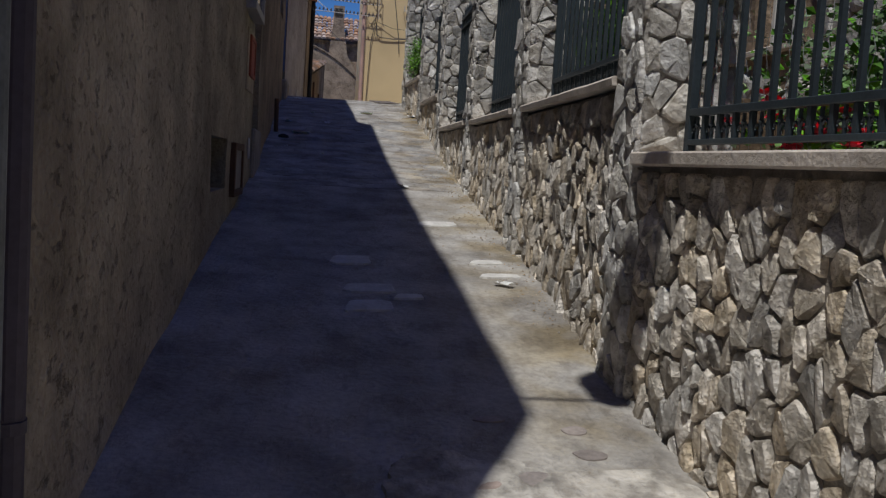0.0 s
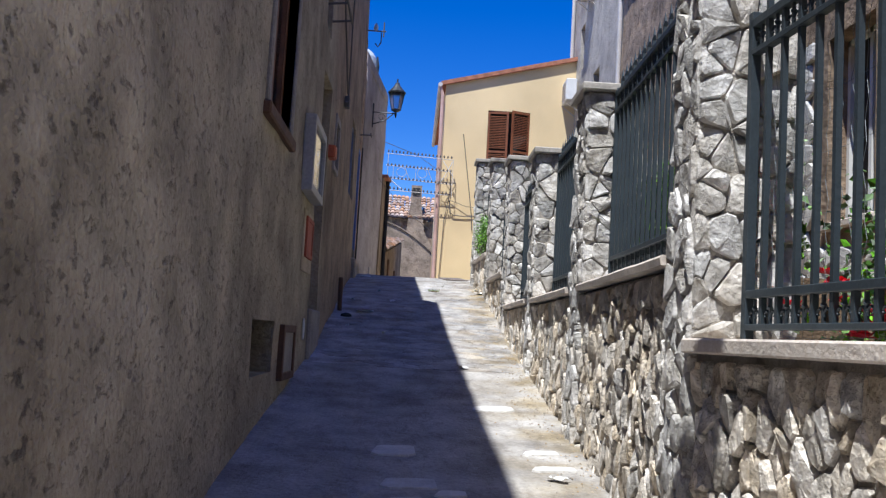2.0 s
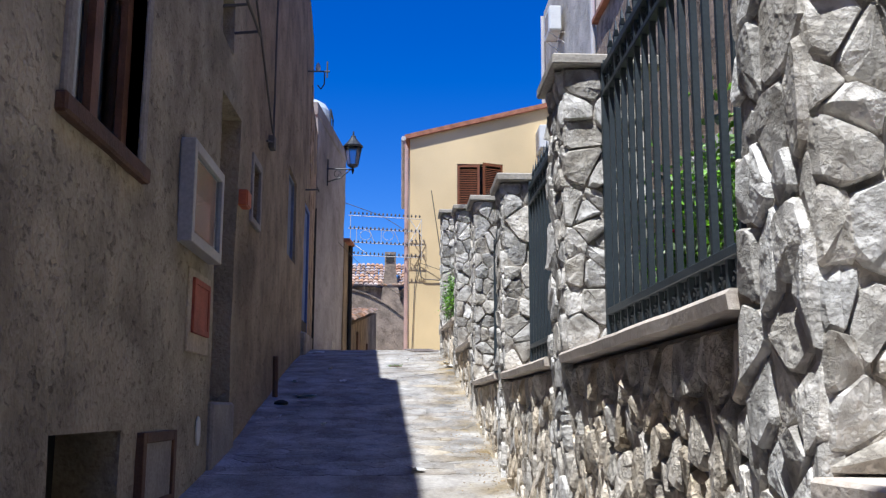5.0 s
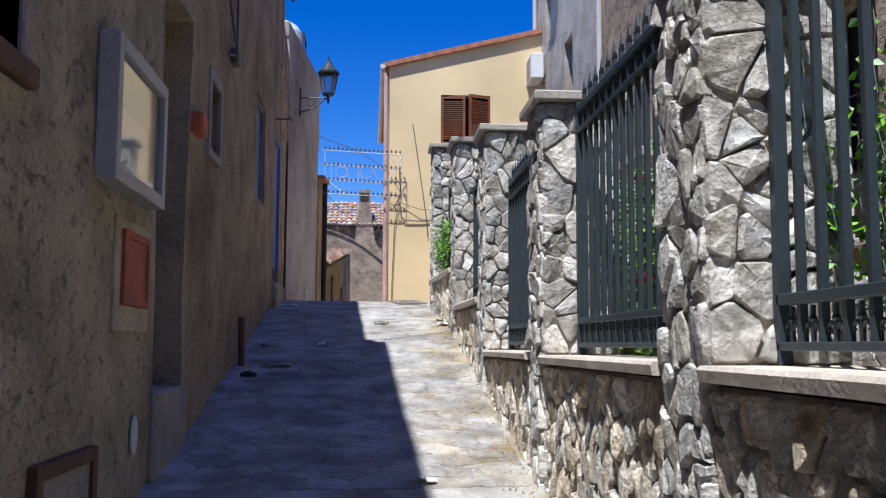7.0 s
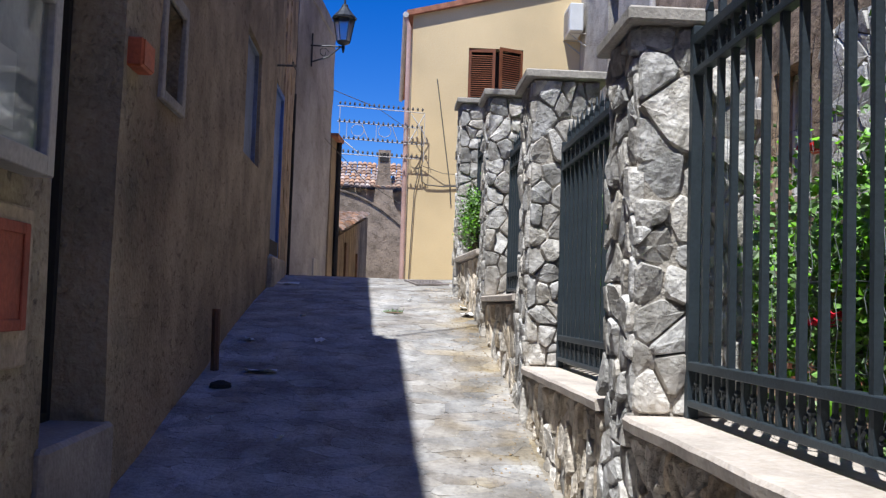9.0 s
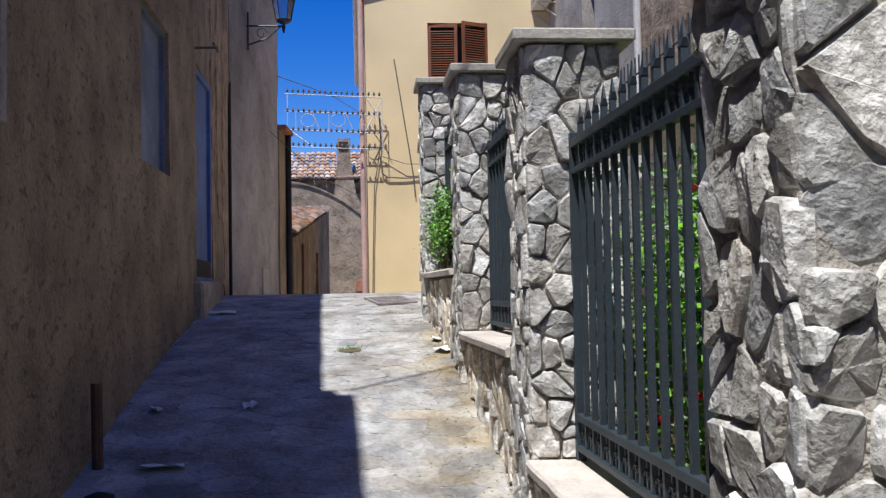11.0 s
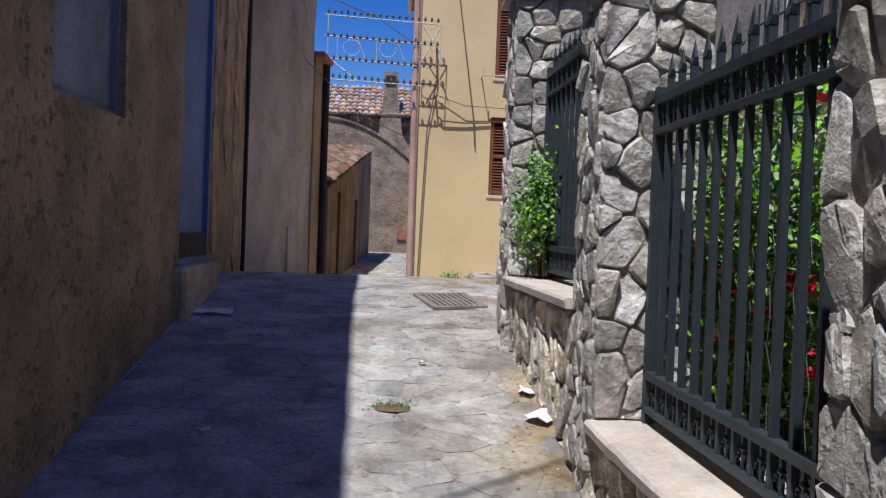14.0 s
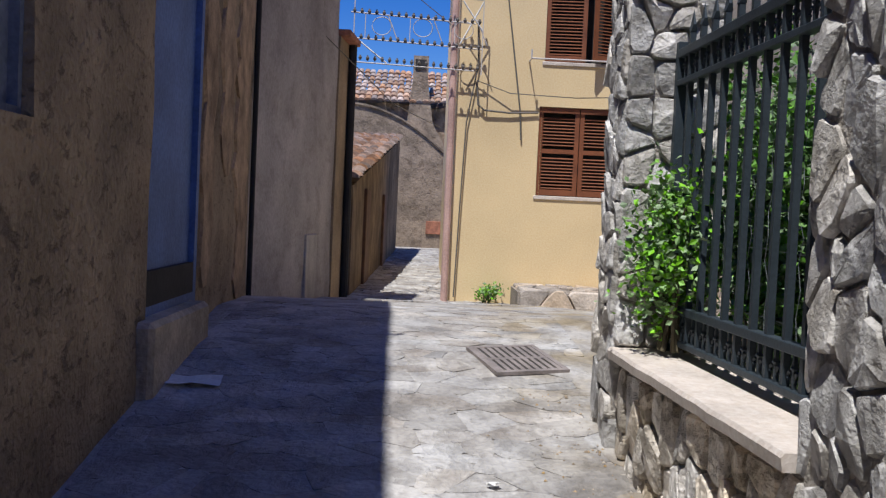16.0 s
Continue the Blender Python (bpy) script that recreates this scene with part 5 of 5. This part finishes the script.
# ---- festoon frame across the lane ----
fest = tagged(empty("festoon_frame", (0.5, 25.62, 5.7)), "white wooden festoon light frame hung between two houses", "light frame")
FX0, FX1, FZ0, FZ1, FY = -0.5, 1.28, 5.79, 6.77, 25.55
for a in ([(FX0, FY, FZ1), (FX1, FY, FZ1 - 0.08)], [(FX0, FY, FZ1 - 0.32), (FX1 - 0.1, FY, FZ1 - 0.4)], [(FX0, FY, FZ0 + 0.32), (FX1, FY, FZ0 + 0.24)], [(FX0, FY, FZ0), (FX1 - 0.1, FY, FZ0 - 0.05)], [(FX1, FY, FZ1 - 0.08), (FX1, FY, FZ0 - 0.1)], [(FX0 + 0.05, FY, FZ1), (FX0 + 0.05, FY, FZ0)]):
    part("batten", tubes(a, r=0.009, sides=4), M_PIPE, fest)
for k in range(6):
    x = FX0 + 0.2 + 0.3 * k
    part("batten", tubes([(x, FY, FZ1 - 0.34), (x + (0.14 if k % 2 else 0), FY, FZ0 + 0.3)], r=0.007, sides=4), M_PIPE, fest)
for k in range(3):
    cx = FX0 + 0.42 + 0.55 * k
    part("ring", tubes([(cx + 0.13 * math.cos(q * math.pi / 8), FY, (FZ1 + FZ0) / 2 + 0.12 * math.sin(q * math.pi / 8)) for q in range(17)], r=0.006, sides=4), M_PIPE, fest)
for pts in ([(FX0 + 0.1, FY, FZ0 + 0.3), (FX0 + 0.5, FY, FZ0)], [(FX1, FY, FZ1 - 0.1), (FX1 - 0.3, FY, FZ0 + 0.3)], [(FX1, FY, FZ1 - 0.5), (FX1 - 0.28, FY, FZ1 - 0.1)]):
    part("strut", tubes(pts, r=0.01, sides=4), M_WHITE, fest)
bulb = mesh_of(lathe(bmesh.new(), [(0.008, 0.03), (0.02, 0.05), (0.024, 0.07), (0.012, 0.09), (0.012, 0.1)], sides=8), "bulb", M_CABLE)
for z_, s_ in ((FZ1, 1), (FZ1 - 0.36, 1), (FZ0 + 0.28, 1), (FZ0, 1)):
    for k in range(18):
        ob = new("bulb", bulb)
        f = (k + 0.5) / 18
        ob.matrix_basis = Matrix.Translation((FX0 + (FX1 - FX0) * f, FY, z_ - 0.08 * f)) @ Matrix.Scale(s_, 4)
        under(ob, fest)
for pts in ([(-0.6, 24.6, 6.9), (0.3, 26.5, 6.95), (0.95, 30, 7.2)], [(GREY_X + 0.27, 23.5, 5.75), (0.1, 26, 5.3), (0.9, 33, 5.6)]):
    part("line", tubes(pts, r=0.008, sides=4), M_CABLE, tagged(empty("overhead_cable", pts[0]), "thin cable strung across a lane", "cable"))

# ---- litter and drain ----
def paper(x, y, w, l, turn, seed, label="crumpled white paper scrap on the paving"):
    rng = random.Random(seed)
    bm = bmesh.new()
    g = [[bm.verts.new((w * (i / 4 - 0.5) + rng.uniform(-0.012, 0.012), l * (j / 3 - 0.5) + rng.uniform(-0.012, 0.012), rng.uniform(0.004, 0.03))) for j in range(4)] for i in range(5)]
    for i in range(4):
        for j in range(3):
            bm.faces.new((g[i][j], g[i + 1][j], g[i + 1][j + 1], g[i][j + 1]))
    me = mesh_of(bm, "paper_scrap", M_PAPER)
    ob = tagged(new("paper_scrap", me), label, "litter")
    ob.matrix_basis = pose(x, y, ground_point(x, y) + 0.008, math.degrees(math.atan(0.17)), 0, turn)


for k, (x, y, w, l) in enumerate(((-0.47, 17.15, 0.24, 0.14), (0.14, 13.96, 0.1, 0.09), (1.47, 15.25, 0.2, 0.14), (1.42, 15.6, 0.12, 0.08), (-0.43, 13.94, 0.11, 0.06), (0.92, 9.7, 0.14, 0.1),
                                  (1.32, 5.9, 0.12, 0.07), (-0.2, 13.0, 0.22, 0.1), (0.9, 16.1, 0.05, 0.04), (-0.1, 15.0, 0.05, 0.04), (0.1, 11.6, 0.04, 0.04), (-0.35, 11.9, 0.05, 0.04))):
    paper(x, y, w, l, 25 * k, 200 + k)
shoe = tagged(part("rag", lathe(bmesh.new(), [(0.01, 0.0), (0.1, 0.01), (0.09, 0.04), (0.03, 0.06)], sides=10), M_DARK), "dark crumpled rag on the paving", "litter")
shoe.matrix_basis = pose(-0.42, 12.6, ground_z(12.6), 8, 0, 30) @ Matrix.Diagonal((0.8, 0.5, 0.9, 1))

gr = tagged(empty("drain_grate", (1.19, 17.83, ground_z(17.83))), "dark iron storm drain grate in the paving", "drain grate")
gm = Matrix.Translation((1.13, 17.75, ground_point(1.13, 17.75) + 0.006)) @ Matrix.Rotation(math.atan(0.12), 4, "X") @ Matrix.Rotation(radians(16), 4, "Z") @ Matrix.Diagonal((0.68, 0.86, 0.8, 1))
bm = bmesh.new()
for a in ((-0.3, -0.3, 0.3, -0.26), (-0.3, 0.26, 0.3, 0.3), (-0.3, -0.26, -0.26, 0.26), (0.26, -0.26, 0.3, 0.26)):
    add_box(bm, a[0], a[1], -0.01, a[2], a[3], 0.014, m=gm)
part("frame", bm, M_GRATE, gr)
part("pit", box(-0.27, -0.27, -0.01, 0.27, 0.27, 0.002, m=gm), M_DARK, gr, "dark drain pit")
for k in range(9):
    x = -0.24 + 0.06 * k
    part("bar", box(x - 0.018, -0.26, 0.0, x + 0.018, 0.26, 0.012, m=gm), M_GRATE, gr)
part("bar", box(-0.26, -0.02, 0.001, 0.26, 0.02, 0.0125, m=gm), M_GRATE, gr)

# cable high above the alley, from the step of the eaves to the garden house
ca = tagged(empty("overhead_cable", (LEFT_X, 11.3, 9.25)), "thin dark cable strung high across the alley", "cable")
bm = bmesh.new()
tube(bm, [(LEFT_X - 0.02 + 5.14 * k / 10, 11.32 + 4.1 * k / 10, 9.28 - 0.25 * math.sin(math.pi * k / 10) + 0.2 * k / 10) for k in range(11)], 0.014, 5)
part("wire", bm, M_DARK, ca)
# low terracotta edging of a flower bed
for k in range(2):
    tagged(part("planter", box(3.3, 12.9 - k * 1.55, 2.29 if k else 2.82, 3.5, 13.8 - k * 1.55, 2.56 if k else 3.06, bevel=0.015), M_TILE_EDGE), "terracotta trough in a garden bed", "planter", "troughs of the garden")

# crumbs of earth and grit along the foot of the garden wall
rg = random.Random(600)
vs, fs = [], []
for k in range(900):
    y_ = rg.uniform(5.0, 17.2)
    x = wall_x(y_) - 0.03 - abs(rg.gauss(0, 0.16))
    z, r = ground_point(x, y_) + 0.004, rg.uniform(0.003, 0.011)
    k0 = len(vs)
    vs += [(x + r * rg.uniform(0.6, 1.2) * math.cos(a), y_ + r * rg.uniform(0.6, 1.2) * math.sin(a), z) for a in (0, 1.6, 3.1, 4.7)] + [(x, y_, z + r * 0.8)]
    fs += [(k0 + i, k0 + (i + 1) % 4, k0 + 4) for i in range(4)]
me = bpy.data.meshes.new("grit")
me.from_pydata(vs, [], fs)
me.materials.append(M_EARTH)
tagged(new("grit", me), "brown grit and dry earth along a wall foot", "grit", kind="stuff")

# ---- paving stones, nearest stretch ----
rp = random.Random(400)


def pave(u, v, d):
    x, y_ = LEFT_X - 0.05 + u, 9.6 + v
    return (x, y_, ground_point(x, y_) + d * 0.9 + 0.001)


def on_street(p):
    u, v = sum(q[0] for q in p) / len(p), sum(q[1] for q in p) / len(p)
    return math.hypot(LEFT_X - 0.05 + u - 1.13, 9.6 + v - 17.75) > 0.31


street = [p for p in cells(2.18, 10.4, 0.21, 0.15, rp, 0.42, 0.2) if on_street(p)]
close = [p for p in street if 2.6 < p[0][1] < 6.2][:300]
picked = {id(p) for p in close}
stone_pieces("paving_stone", close, pave, M_SLAB, ground, rp, height=0.003, gap=0.0007, rough=0.6)
stone_pieces("paving_stones", [p for p in street if id(p) not in picked], pave, M_SLAB, ground, rp, joined=True, height=0.003, gap=0.0007, rough=0.6)
for k, (x, y_, w, l) in enumerate(((0.35, 6.45, 0.3, 0.3), (0.45, 5.7, 0.34, 0.2), (0.44, 5.35, 0.3, 0.22), (0.68, 5.55, 0.2, 0.12), (1.1, 7.95, 0.36, 0.2), (1.3, 6.55, 0.26, 0.14), (1.33, 6.15, 0.3, 0.12))):
    def patch_at(u, v, d, x=x, y_=y_, w=w, l=l):
        return (x + u - w / 2, y_ + v - l / 2, ground_point(x + u - w / 2, y_ + v - l / 2) + 0.009 + d)
    stone_pieces("repair_patch", [[(0, 0), (w, 0.03), (w * 0.95, l), (0.04, l * 0.9)]], patch_at, M_PATCH, ground, rp, height=0.004, gap=0.004, rough=0.2)
# pale cement repair with worn setts at the foot of the alley
rq = random.Random(450)


def foot(u, v, d):
    return (0.1 + u, 2.3 + v, ground_point(0.1 + u, 2.3 + v) + d)


bed = [(0.3, 0.0), (1.5, 0.0), (1.5, 0.98), (1.38, 1.12), (1.24, 1.06), (1.13, 1.0), (0.97, 1.03), (0.88, 1.11), (0.8, 1.17), (0.66, 1.14), (0.6, 1.21), (0.5, 1.25), (0.42, 1.2), (0.36, 1.08), (0.31, 0.9)]
bed = [(a[0] + (b[0] - a[0]) * k / 4 + rq.uniform(-0.022, 0.022), a[1] + (b[1] - a[1]) * k / 4 + rq.uniform(-0.022, 0.022)) for a, b in zip(bed, bed[1:] + bed[:1]) for k in range(4)]
stone_pieces("cement_bed", [bed], lambda u, v, d: foot(u, v, d + 0.012), M_BED, ground, rq, height=0.004, gap=0.002, rough=0.1)
for u, v, w, l in ((0.56, 0.9, 0.2, 0.13), (0.82, 0.92, 0.16, 0.15), (1.02, 0.9, 0.12, 0.14), (0.55, 0.66, 0.22, 0.16), (0.86, 0.68, 0.2, 0.15), (1.15, 0.72, 0.18, 0.14),
                   (1.08, 1.18, 0.15, 0.1), (1.08, 1.4, 0.13, 0.09), (0.72, 1.5, 0.16, 0.07)):
    poly = [(u + w * (0.5 + 0.5 * rq.uniform(0.8, 1.05) * math.cos(a)), v + l * (0.5 + 0.5 * rq.uniform(0.8, 1.05) * math.sin(a))) for a in [math.tau * k / 9 for k in range(9)]]
    stone_pieces("worn_sett", [poly], lambda u, v, d: foot(u, v, d + 0.014 if v < 1.1 else d + 0.004), M_SETT, ground, rq, height=0.003, gap=0.001, rough=0.3)
# cobbles of the lane
rl = random.Random(500)
stone_pieces("cobbles", cells(2.2, 20, 0.2, 0.16, rl), lambda u, v, d: (-0.4 + u, 21.5 + v, ground_z(21.5 + v) + 0.004 + d), M_SLAB, ground, rl, joined=True, height=0.02, gap=0.008)
